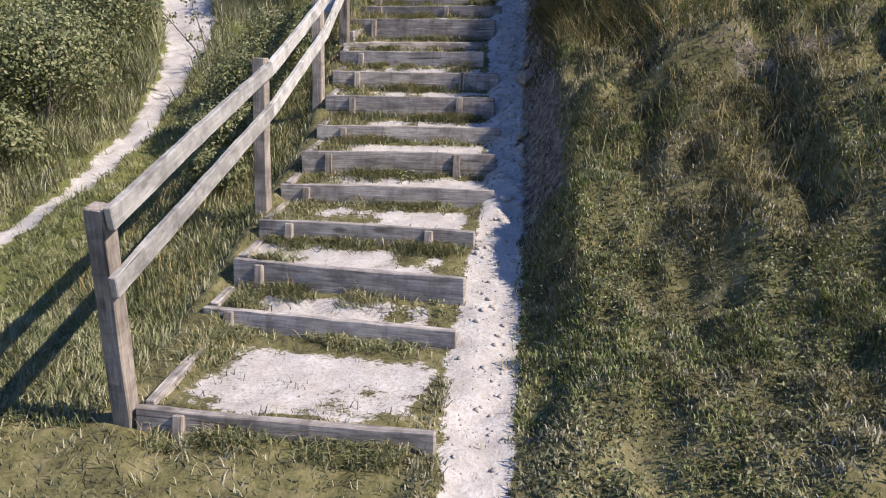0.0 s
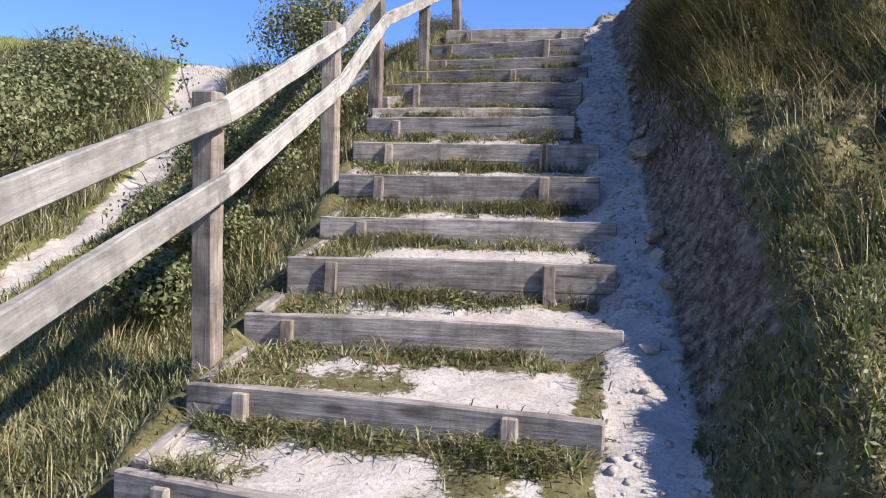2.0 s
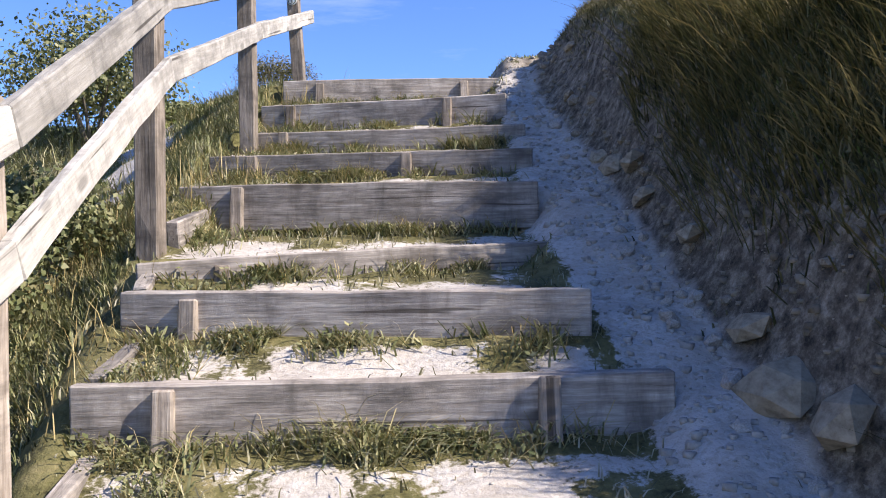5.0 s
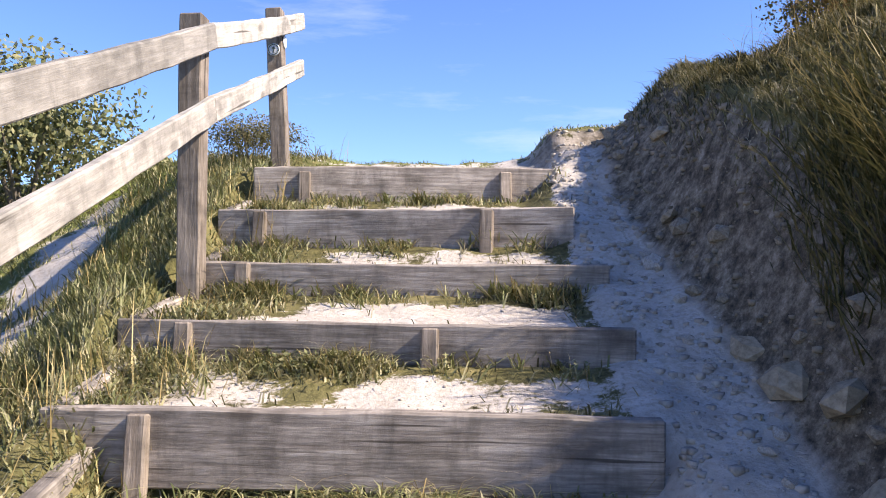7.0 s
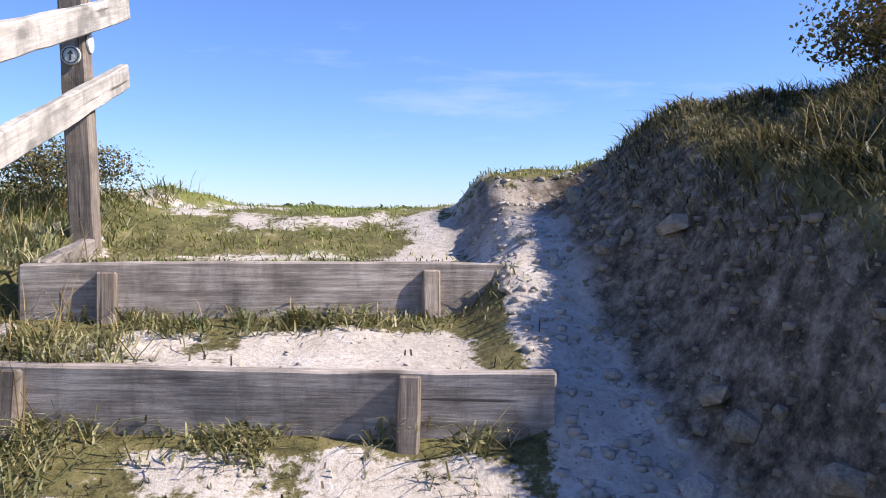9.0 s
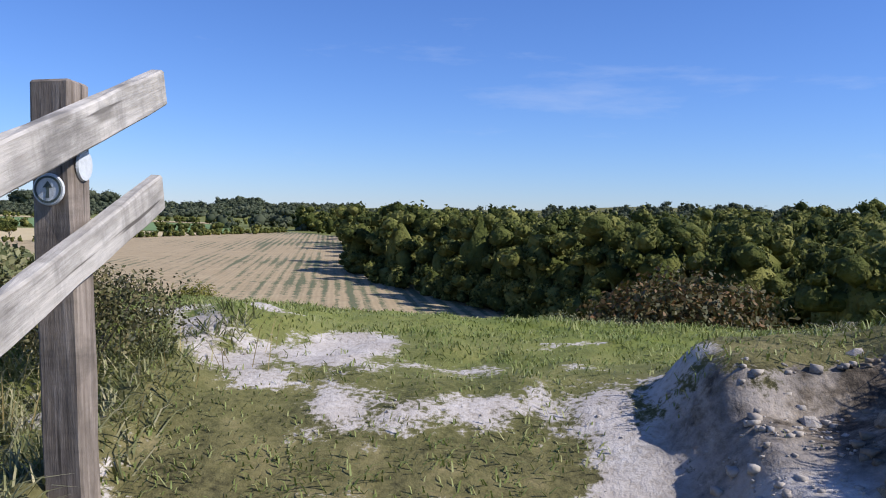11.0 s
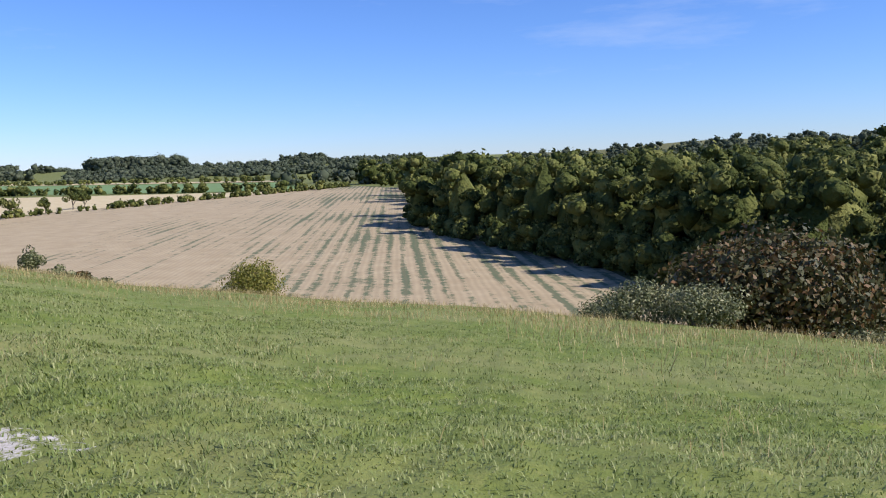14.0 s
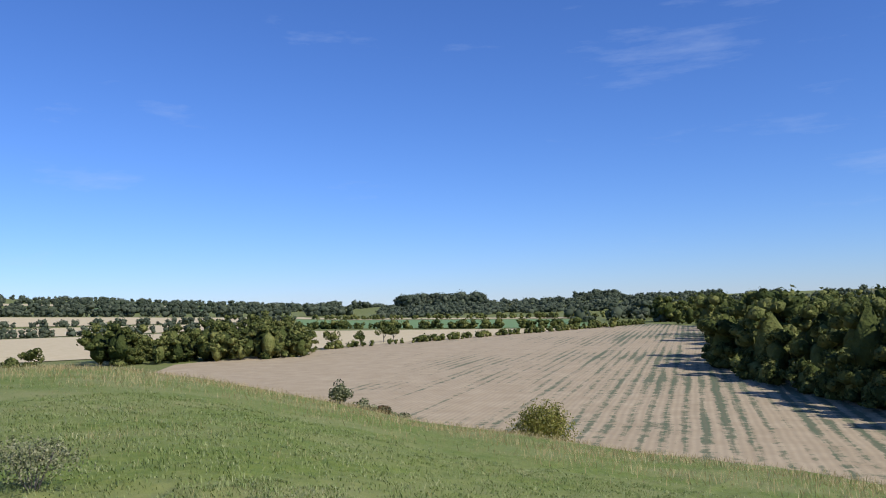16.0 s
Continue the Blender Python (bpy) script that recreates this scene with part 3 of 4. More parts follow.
def build_steps():
    rnd = random.Random(7)
    for i, (xl, yl, xr, yr, z) in enumerate(STEPS):
        low = STEPS[i - 1][4] if i else -0.58
        tall = max(0.165, min(0.225, z - low + 0.025))
        loose = i == 10
        name = "wooden_step"
        label = "weathered grey timber step board staked into the chalk slope"
        if loose:
            tall, label = 0.15, "loose tilted grey timber step board over crumbling chalk"
        st = empty(name, ((xl + xr) / 2, (yl + yr) / 2, z - tall), label, "step", "steps up the slope")
        bpy.context.view_layer.update()
        across = Vector((xr - xl, yr - yl, 0))
        front = Vector((across.y, -across.x, 0)).normalized()
        ext = across.normalized() * rnd.uniform(0.05, 0.16)
        zz = z - 0.03 if loose else z
        a, b = Vector((xl, yl, zz)), Vector((xr, yr, z + (0.02 if loose else rnd.uniform(-0.012, 0.012))))
        beam("riser_board", a, b + ext, tall, 0.055, M_BOARD, st, 100 + i, -front)
        yaw = math.atan2(across.y, across.x)
        spots = [rnd.uniform(0.12, 0.19)]
        right = rnd.uniform(0.82, 0.89)
        if i in (3, 5, 7, 8, 14, 15):
            spots.append(right)
        if i == 12:
            spots.append(0.66)
        for f in spots:
            p = a.lerp(b, f) + front * 0.052
            stake(st, p.x, p.y, p.z - rnd.uniform(0.0, 0.025), tall + 0.06, rnd.uniform(-0.2, -0.06), rnd.randrange(999), yaw)
        # the return board that holds the tread on the open side
        nxt = STEPS[i + 1] if i + 1 < len(STEPS) else (xl, yl + 0.62, 0, 0, 0)
        run = max(0.2, min(nxt[1] - yl - 0.08, 0.85))
        if loose:
            beam("return_board", (-1.87, 7.42, 1.86), (-1.9, 7.97, 1.94), 0.3, 0.055, M_BOARD, st, 300 + i, Vector((1, 0, 0)))
        else:
            beam("return_board", (xl + 0.03, yl + 0.06, zz + 0.006), (xl + 0.03 + (nxt[0] - xl) * 0.4, yl + run, zz + 0.065), 0.2, 0.055,
                 M_BOARD, st, 300 + i, Vector((1, 0, 0)))


POSTS = [(-1.36, 1.74, -0.65, 0.70, 0.11), (-1.56, 4.0, 0.0, 1.41, 0.03), (-1.72, 5.80, 0.8, 2.11, 0.0),
         (-1.915, 7.30, 1.45, 2.86, 0.01), (-1.965, 9.00, 2.25, 3.46, 0.0), (-1.96, 10.57, 2.8, 3.96, -0.06)]


def build_handrail():
    h = empty("handrail", (-1.8, 6, 1.0), "weathered two-rail timber handrail on square posts beside the steps", "railing")
    bpy.context.view_layer.update()
    tops = []
    for i, (x, y, z0, z1, lean) in enumerate(POSTS):
        bm = plank(z1 - z0, 0.1, 0.095, 500 + i, 0.003)
        ob = part("post", bm, M_POST, h)
        tip = (-0.32, -0.05, 0.02, 0.02, 0.02, 0.02)[i]          # the first post leans out of the hill
        ez = Vector((lean, tip, z1 - z0)).normalized()
        ex = Vector((1, 0, 0))
        ex = (ex - ez * ex.dot(ez)).normalized()
        ey = ez.cross(ex)
        rot = Matrix((ez, ex, ey)).transposed().to_4x4()
        m = Matrix.Translation(Vector((x, y, z0)) - ex * 0.0475 + ey * 0.05) @ rot
        ob.matrix_basis = h.matrix_basis.inverted() @ m
        tops.append(Vector((x + lean, y + tip, z1)))
    drops = (0.03, 0.335)
    for k, drop in enumerate(drops):
        pts = [t + Vector((0.068, 0, -drop)) for t in tops]
        end = pts[5] + (pts[5] - pts[4]).normalized() * 0.44 + Vector((0.02, 0, 0.0))
        start = pts[0] - (pts[1] - pts[0]).normalized() * 0.05
        runs = [(start, pts[1]), (pts[1], pts[2]), (pts[2], pts[3]), (pts[3], pts[4]), (pts[4], end)]
        for j, (a, b) in enumerate(runs):
            beam("rail", a, b + (b - a).normalized() * 0.004, 0.105, 0.038, M_RAIL, h, 600 + 10 * k + j, Vector((1, 0, 0)))
    # the waymark discs on the last post
    for dx, face, dz in ((0.0, "front", -0.26), (0.052, "side", -0.2)):
        bm = bmesh.new()
        bmesh.ops.create_cone(bm, cap_ends=True, segments=28, radius1=0.038, radius2=0.036, depth=0.006)
        d = part("waymark_disc", bm, M_DISC, h, "round pale plastic waymark disc")
        c = tops[5] + Vector((0.012, 0, dz))
        if face == "front":
            m = Matrix.Translation(c + Vector((0, -0.068, 0))) @ Matrix.Rotation(radians(90), 4, "X")
        else:
            m = Matrix.Translation(c + Vector((0.052, 0.0, 0))) @ Matrix.Rotation(radians(90), 4, "Y")
        d.matrix_basis = h.matrix_basis.inverted() @ m
        if face == "front":
            bm = bmesh.new()
            bmesh.ops.create_circle(bm, segments=28, radius=0.027)
            bmesh.ops.create_circle(bm, segments=28, radius=0.032)
            bmesh.ops.bridge_loops(bm, edges=list(bm.edges))
            bmesh.ops.solidify(bm, geom=list(bm.faces), thickness=0.001)
            ring = part("printed_ring", bm, M_DISC_DARK, d)
            ring.location = (0, 0, 0.0045)
            bm = bmesh.new()
            vs = [bm.verts.new(c2) for c2 in ((-0.004, -0.02, 0), (0.004, -0.02, 0), (0.004, 0.004, 0), (0.012, 0.004, 0), (0, 0.02, 0), (-0.012, 0.004, 0), (-0.004, 0.004, 0))]
            bm.faces.new(vs)
            arrow = part("arrow", bm, M_DISC_DARK, d)
            arrow.location = (0, 0, 0.0045)


build_steps()
build_handrail()

# ---- growth ----
RNG = np.random.default_rng(11)


def blades(name, pts, tall, wide, lean, material, label, wind=(0, 0)):
    """Grass: one bent blade of two joints at each place."""
    n = len(pts)
    az = RNG.uniform(0, 2 * np.pi, n)
    bx0, by0 = np.asarray(pts)[:, 0], np.asarray(pts)[:, 1]
    tuft = 0.15 + 1.5 * tussock(bx0, by0)
    h = tall * RNG.uniform(0.5, 1.3, n) * np.clip(tuft, 0.25, 1.7)
    w = wide * RNG.uniform(0.7, 1.3, n)
    d = np.stack([np.cos(az), np.sin(az)], 1)
    bend = lean * RNG.uniform(0.2, 1.2, n)[:, None] * h[:, None]
    out = np.stack([np.cos(az + 1.2), np.sin(az + 1.2)], 1) * bend + np.array(wind) * h[:, None]
    v = np.zeros((n, 5, 3))
    base = np.asarray(pts)
    v[:, 0, :2], v[:, 1, :2] = base[:, :2] - d * w[:, None], base[:, :2] + d * w[:, None]
    v[:, 2, :2], v[:, 3, :2] = base[:, :2] - d * w[:, None] * 0.7 + out * 0.5, base[:, :2] + d * w[:, None] * 0.7 + out * 0.5
    v[:, 4, :2] = base[:, :2] + out
    v[:, 0, 2] = v[:, 1, 2] = base[:, 2] - 0.01
    v[:, 2, 2] = v[:, 3, 2] = base[:, 2] + h * np.clip(0.68 - lean * 0.12, 0.35, 0.62)
    v[:, 4, 2] = base[:, 2] + h * np.clip(1.1 - lean * 0.36, 0.3, 1)
    o = np.arange(n)[:, None] * 5
    tris = np.concatenate([o + np.array([[0, 1, 3]]), o + np.array([[0, 3, 2]]), o + np.array([[2, 3, 4]])])
    me = bpy.data.meshes.new(name)
    fill_mesh(me, v.reshape(-1, 3), tris)
    me.materials.append(material)
    return tagged(new(name, me), label, "grass", kind="stuff")


def scatter(n, x0, x1, y0, y1, keep):
    """Random places on the ground; keep gives the chance of each."""
    x, y = RNG.uniform(x0, x1, n), RNG.uniform(y0, y1, n)
    ok = RNG.uniform(0, 1, n) < keep(x, y)
    x, y = x[ok], y[ok]
    return np.stack([x, y, height(x, y)], 1)


def turf_keep(x, y):
    st, ins = step_level(x, y)
    c = np.clip(chalk_at(x, y) * 1.25 + 0.35 * wobble(x, y, 9.0, 3.0), 0, 1)
    return (1 - c) * np.clip(0.25 + 1.1 * tussock(x, y), 0, 1)


def tread_keep(x, y):
    """Most grass stands along the foot of each riser."""
    st, ins = step_level(x, y)
    best = np.zeros_like(x)
    for i, (xl, yl, xr, yr, zz) in enumerate(STEPS):
        f = (x - xl) / (xr - xl)
        edge = yl + (yr - yl) * f
        gap = edge - y
        band = smooth(-0.01, 0.02, gap) * (1 - smooth(0.04, 0.22, gap)) * smooth(0.02, 0.2, f) * (1 - smooth(0.85, 1.05, f))
        best = np.maximum(best, band * (0.55 + 0.45 * np.sin(f * 9 + i * 1.9)))
        end = smooth(0.0, 0.03, gap) * (1 - smooth(0.5, 0.7, gap)) * smooth(0.05, 0.09, f) * (1 - smooth(0.12, 0.3, f))
        best = np.maximum(best, 0.4 * end)
    return best * smooth(0.32, 0.55, 0.6 * lattice(x, y, 0.17, 5) + 0.4 * lattice(x, y, 0.06, 6))


blades("turf", scatter(80000, 0.1, 3.6, 0.4, 7.0, lambda x, y: turf_keep(x, y) * 1.1), 0.034, 0.0045, 1.1, M_TURF, "dry brownish turf on the slope beside the path")
blades("turf", scatter(60000, -2.6, 3.3, -0.4, 10.3, turf_keep), 0.045, 0.003, 1.3, M_TURF, "short worn turf with dry brown patches")
blades("turf", scatter(50000, -4.2, -1.9, -0.2, 12, lambda x, y: np.clip(turf_keep(x, y) * 1.6, 0, 1)), 0.085, 0.0036, 1.6, M_LUSH, "green rough turf beside the handrail")
blades("rough_grass", scatter(52000, -9, -3.6, 2.5, 12.5, lambda x, y: smooth(0.25, 0.6, -3.6 - x + np.where(chalk_at(x, y) > 0.25, -9, 0)) * (0.6 + 0.4 * wobble(x, y, 1.7, 3.0))), 0.2, 0.004, 1.0, M_TURF, "rough brownish grass on the bank beside the worn path")
blades("rough_grass", scatter(40000, -9, -4.2, 2.5, 12.5, lambda x, y: np.where(chalk_at(x, y) > 0.25, 0, 0.5 + 0.5 * wobble(x, y, 1.1, 5.0))), 0.3, 0.005, 0.9, M_LUSH, "rough herbage on the bank beside the worn path")
blades("green_turf", scatter(110000, 0.25, 3.6, 0.6, 7.5, lambda x, y: turf_keep(x, y) * smooth(0.47, 0.64, 0.65 * lattice(x, y, 0.8, 21) + 0.35 * lattice(x, y, 0.25, 22))), 0.036, 0.004, 1.0, M_MEADOW, "patches of fresh green turf on the slope")
blades("dead_turf", scatter(90000, 0.25, 3.6, 0.2, 7.5, lambda x, y: turf_keep(x, y) * smooth(0.5, 0.66, 0.6 * lattice(x, y, 0.6, 31) + 0.4 * lattice(x, y, 0.2, 32))), 0.045, 0.0024, 1.6, M_SCRUB, "dark withered herbage in the hollows of the turf")


def edge_grass():
    """Green grass close against the open side of the stairs."""
    p = scatter(42000, -2.6, -1.5, 1.6, 10.6, lambda x, y: (1 - step_level(x, y)[1]) * smooth(0.07, 0.2, np.interp(y, [1.7, 2.8, 3.2, 4.2, 5.2, 6.4, 7.5, 8.5, 10, 12], [-1.27, -1.49, -1.46, -1.5, -1.52, -1.74, -1.95, -2.06, -1.98, -2.0]) - x) * np.where(chalk_at(x, y) > 0.3, 0, 0.8))
    blades("edge_grass", p, 0.09, 0.0036, 1.0, M_LUSH, "green grass growing against the edge of the steps")


edge_grass()
blades("step_grass", scatter(380000, -2.05, 0.1, 1.5, 10.1, tread_keep), 0.08, 0.0036, 1.5, M_LUSH, "tufts of green grass along the foot of the risers")
blades("step_grass", scatter(50000, -2.05, 0.1, 1.5, 10.1, tread_keep), 0.12, 0.0014, 1.3, M_STRAW, "dry straw-coloured grass along the risers")


def herbs(name, pts, tall, size, material, label):
    """Small broad leaves at odd angles among the grass."""
    n = len(pts)
    p = np.asarray(pts) + np.stack([RNG.normal(0, 0.012, n), RNG.normal(0, 0.012, n), tall * RNG.uniform(0.1, 1, n)], 1)
    u = RNG.normal(0, 1, (n, 3)) * np.array([1, 1, 0.5])
    u /= np.linalg.norm(u, axis=1)[:, None]
    w = np.cross(u, RNG.normal(0, 0.4, (n, 3)) + np.array([0, -0.5, 1]))
    w /= np.linalg.norm(w, axis=1)[:, None]
    q = size * RNG.uniform(0.5, 1.4, (n, 1))
    ob = new(name, leaf_mesh(name, np.stack([p - u * q, p + w * q * 0.55, p + u * q, p - w * q * 0.55], 1), material))
    return tagged(ob, label, "plant", kind="stuff")


HERB_SITES = [(140000, tread_keep, -2.05, 0.1, 1.5, 10.1), (70000, lambda x, y: turf_keep(x, y) * smooth(0.45, 0.6, lattice(x, y, 0.5, 81)), 0.3, 3.4, 0.5, 7.5)]
blades("long_grass", scatter(40000, -2.95, -2.05, 2.5, 11.6, lambda x, y: (0.5 + 0.5 * wobble(x, y, 3.0, 2.0)) * (1 - 0.8 * smooth(9, 10.5, y)) * smooth(-2.8, -2.3, x)), 0.1, 0.003, 0.7, M_LUSH, "long green grass beside the handrail posts")
blades("long_grass", scatter(9000, -2.9, -1.7, 3.0, 12.0, lambda x, y: (0.3 + 0.6 * wobble(x, y, 2.0, 5.0)) * (1 - 0.8 * smooth(9, 10.5, y))), 0.2, 0.0018, 0.8, M_STRAW, "tall dry grass stems beside the handrail")
blades("bank_scrub", scatter(60000, 0.2, 2.2, 4.2, 8.8, lambda x, y: smooth(0.1, 0.26, x - bank_x(y) - 0.06 * wobble(x, y, 4.0)) * (1 - smooth(0.6 + 0.5 * smooth(6, 7, y), 0.9 + 0.6 * smooth(6, 7, y), x - bank_x(y))) * smooth(5.4, 6.2, y) * (1 - smooth(7.8, 8.8, y))), 0.11, 0.0036, 1.2, M_SCRUB, "dark matted scrub hanging over the cut bank", wind=(-0.2, -0.05))
blades("bank_grass", scatter(60000, 0.2, 2.8, 2.6, 12.8, lambda x, y: smooth(0.3, 0.5, x - bank_x(y)) * (1 - 0.5 * smooth(5.6, 6.4, y) * (1 - smooth(7.6, 8.6, y))) * (0.6 + 0.4 * wobble(x, y, 2.6, 1.0))), 0.055, 0.0036, 1.8, M_TURF, "shaggy grass hanging over the cut bank")
blades("bank_grass", scatter(9000, 0.3, 2.6, 3.0, 9.5, lambda x, y: smooth(0.3, 0.6, x - bank_x(y)) * 0.6), 0.22, 0.0014, 1.1, M_STRAW, "dry grass stems on the cut bank")
blades("bank_grass", scatter(45000, 0.0, 1.8, 8.0, 11.4, lambda x, y: smooth(0.2, 0.36, x - bank_x(y) + 0.05 * wobble(x, y, 5.0)) * 0.85), 0.042, 0.003, 1.5, M_TURF, "shaggy grass on the lip of the cut bank")
blades("bank_scrub", scatter(16000, 0.2, 1.8, 8.0, 11.0, lambda x, y: smooth(0.24, 0.4, x - bank_x(y)) * smooth(0.4, 0.65, lattice(x, y, 0.3, 61))), 0.075, 0.0026, 1.2, M_SCRUB, "dark withered scrub on the lip of the cut bank")
blades("meadow_grass", scatter(130000, -6, 3, 10.2, 17, lambda x, y: turf_keep(x, y) * (1 - 0.8 * smooth(13, 19, y))), 0.028, 0.0028, 1.6, M_MEADOW, "grazed green meadow turf on the hilltop")
blades("hanging_grass", scatter(60000, 0.2, 2.4, 5.2, 10.6, lambda x, y: smooth(0.14, 0.32, x - bank_x(y) + 0.1 * wobble(x, y, 2.2, 6.0)) * (1 - smooth(0.9, 1.5, x - bank_x(y))) * smooth(5.2, 6.0, y) * (1 - smooth(8.0, 8.9, y)) * (0.35 + 0.65 * lattice(x, y, 0.25, 71))), 0.2, 0.0028, 1.0, M_SCRUB, "long dark grass hanging over the cut bank", wind=(-0.45, -0.2))
blades("hanging_grass", scatter(5000, 0.2, 2.2, 5.2, 10.6, lambda x, y: smooth(0.25, 0.45, x - bank_x(y)) * (1 - smooth(0.9, 1.4, x - bank_x(y))) * (1 - smooth(7.8, 8.8, y)) * 0.6), 0.3, 0.0014, 0.9, M_STRAW, "pale dry stalks over the cut bank", wind=(-0.5, -0.2))
blades("meadow_grass", scatter(60000, -5, 7, 12.6, 24, lambda x, y: 0.35 + 0.6 * lattice(x, y, 0.6, 43) * (0.4 + lattice(x, y, 0.18, 44))), 0.034, 0.0036, 1.3, M_MEADOW, "short green turf on the crown of the meadow")
blades("meadow_grass", scatter(60000, -22, 10, 15, 36, lambda x, y: 0.5 + 0.3 * wobble(x, y, 0.8, 2.0)), 0.035, 0.006, 1.8, M_MEADOW, "green meadow grass further down the slope")


blades("meadow_grass", scatter(80000, -15, -3.5, 12.3, 24, lambda x, y: 0.3 + 0.6 * lattice(x, y, 0.7, 41) * (0.4 + lattice(x, y, 0.2, 42))), 0.04, 0.0045, 1.2, M_MEADOW, "green meadow grass along the walked top")
blades("meadow_straw", scatter(26000, -18, 4, 13.5, 30, lambda x, y: smooth(0.55, 0.75, 0.6 * lattice(x, y, 1.3, 51) + 0.4 * lattice(x, y, 0.3, 52))), 0.085, 0.0018, 1.0, M_STRAW, "dry golden tufts in the meadow grass")


def crest_keep(x, y):
    far = np.hypot(x + 1.0, y - 12.5)
    ang = np.arctan2(x + 1.0, np.maximum(y - 12.5, 0.01))
    crest = np.interp(ang, [-1.0, -0.4, 0.0, 0.5], [33, 27, 21, 16])
    return smooth(crest - 15, crest - 2, far) * (1 - smooth(crest + 2, crest + 6, far)) * (0.5 + 0.5 * wobble(x, y, 0.6, 2.0))


blades("crest_grass", scatter(170000, -34, 16, 18, 50, crest_keep), 0.18, 0.0042, 0.9, M_STRAW, "tall dry grass along the brow of the meadow")


def lumps(centre, radii, count, size, rng, flat=0.0, ruffle=0.5):
    """Leaf quads on lumpy shells: (count, 4, 3)."""
    n_l = max(5, int(count / 90))
    lc = rng.normal(0, 1, (n_l, 3))
    lc /= np.linalg.norm(lc, axis=1)[:, None]
    lc *= rng.uniform(0.35, 0.8, n_l)[:, None]
    lc[:, 2] = np.abs(lc[:, 2]) * (1 - flat) + (-0.25) * (rng.uniform(0, 1, n_l) < 0.3)
    lr = rng.uniform(0.28, 0.5, n_l)
    k = rng.integers(0, n_l, count)
    d = rng.normal(0, 1, (count, 3))
    d /= np.linalg.norm(d, axis=1)[:, None]
    p = (lc[k] + d * (lr[k] * rng.uniform(0.75, 1.08, count) ** 0.7)[:, None]) * np.array(radii) + np.array(centre)
    u = rng.normal(0, 1, (count, 3))
    nrm = d + rng.normal(0, ruffle, (count, 3))
    nrm /= np.linalg.norm(nrm, axis=1)[:, None]
    u -= nrm * (u * nrm).sum(1)[:, None]
    u /= np.linalg.norm(u, axis=1)[:, None]
    w = np.cross(nrm, u)
    s = size * rng.uniform(0.6, 1.4, count)[:, None]
    return np.stack([p - u * s, p + w * s * 0.6, p + u * s, p - w * s * 0.6 + nrm * s * 0.15], 1)


def leaf_mesh(name, quads, material):
    me = bpy.data.meshes.new(name)
    q = quads.reshape(-1, 3)
    fill_mesh(me, q, np.arange(len(q)).reshape(-1, 4))
    me.materials.append(material)
    return me


for count, keep, x0, x1, y0, y1 in HERB_SITES:
    herbs("low_herbs", scatter(count, x0, x1, y0, y1, lambda x, y: keep(x, y) * smooth(0.35, 0.65, lattice(x, y, 0.2, 82)) * 0.8), 0.05, 0.011, M_LEAF, "low broad-leaved herbs among the short grass")


def limb(bm, a, b, r0, r1):
    a, b = Vector(a), Vector(b)
    q = (b - a).to_track_quat("Z", "Y").to_matrix()
    rings = []
    for p, r in ((a, r0), (a.lerp(b, 0.5) + Vector((r0, -r0, 0)) * 0.6, (r0 + r1) / 2), (b, r1)):
        rings.append([bm.verts.new(p + q @ Vector((math.cos(t) * r, math.sin(t) * r, 0))) for t in (0, 1.257, 2.513, 3.77, 5.027)])
    for u, v in zip(rings, rings[1:]):
        for i in range(5):
            bm.faces.new((u[i], u[(i + 1) % 5], v[(i + 1) % 5], v[i]))


def bush(name, x, y, radii, count, size, material, label, category="bush", seed=0, group="", trunk=0.0):
    z = float(height(x, y))
    rng = np.random.default_rng(seed)
    rnd = random.Random(seed)
    th = empty(name, (x, y, z), label, category, group)
    bm = bmesh.new()
    rx, ry, rz = radii
    for i in range(9 if count > 1500 else 4):
        t = rnd.uniform(0, 6.283)
        e = (math.cos(t) * rx * rnd.uniform(0.2, 0.7), math.sin(t) * ry * rnd.uniform(0.2, 0.7), trunk + rz * rnd.uniform(0.8, 1.5))
        limb(bm, (0, 0, -0.1) if trunk < 0.3 else (0, 0, trunk * 0.8), e, 0.03 * rz, 0.008 * rz)
    if trunk >= 0.3:
        limb(bm, (0, 0, -0.15), (0.02, 0, trunk + rz * 0.5), 0.08 * rz, 0.045 * rz)
    part("trunk" if trunk >= 0.3 else "branchwork", bm, M_BARK, th)
    q = lumps((0, 0, trunk + rz * 0.75), radii, count, size, rng)
    q[..., 2] = np.maximum(q[..., 2], 0.0 + trunk * 0.6)
    crown = new("crown", leaf_mesh("crown", q, material))
    crown.parent = th
    return th


def meadow_at(theta, dist):
    """A place seen from the hilltop: degrees left of +y, metres off."""
    return -1.1 - dist * math.sin(radians(theta)), 11 + dist * math.cos(radians(theta))


x, y = meadow_at(20.3, 30.5)
bush("hawthorn_bush", x, y, (1.25, 1.25, 1.15), 9000, 0.04, M_LEAF_GOLD, "round yellowing hawthorn bush on the brow of the meadow", seed=1)
x, y = meadow_at(34.2, 31)
bush("small_bush", x, y, (0.5, 0.5, 0.55), 1300, 0.05, M_LEAF, "small dark green bush on the brow of the meadow", seed=2)
for th, s in ((32.6, 3), (31.2, 4), (30.2, 5)):
    x, y = meadow_at(th, 31)
    bush("small_bush", x, y, (0.5, 0.5, 0.36), 900, 0.05, M_LEAF_RED if s == 4 else M_LEAF, "low bush in the dry grass of the brow", seed=s, group="bushes on the brow")
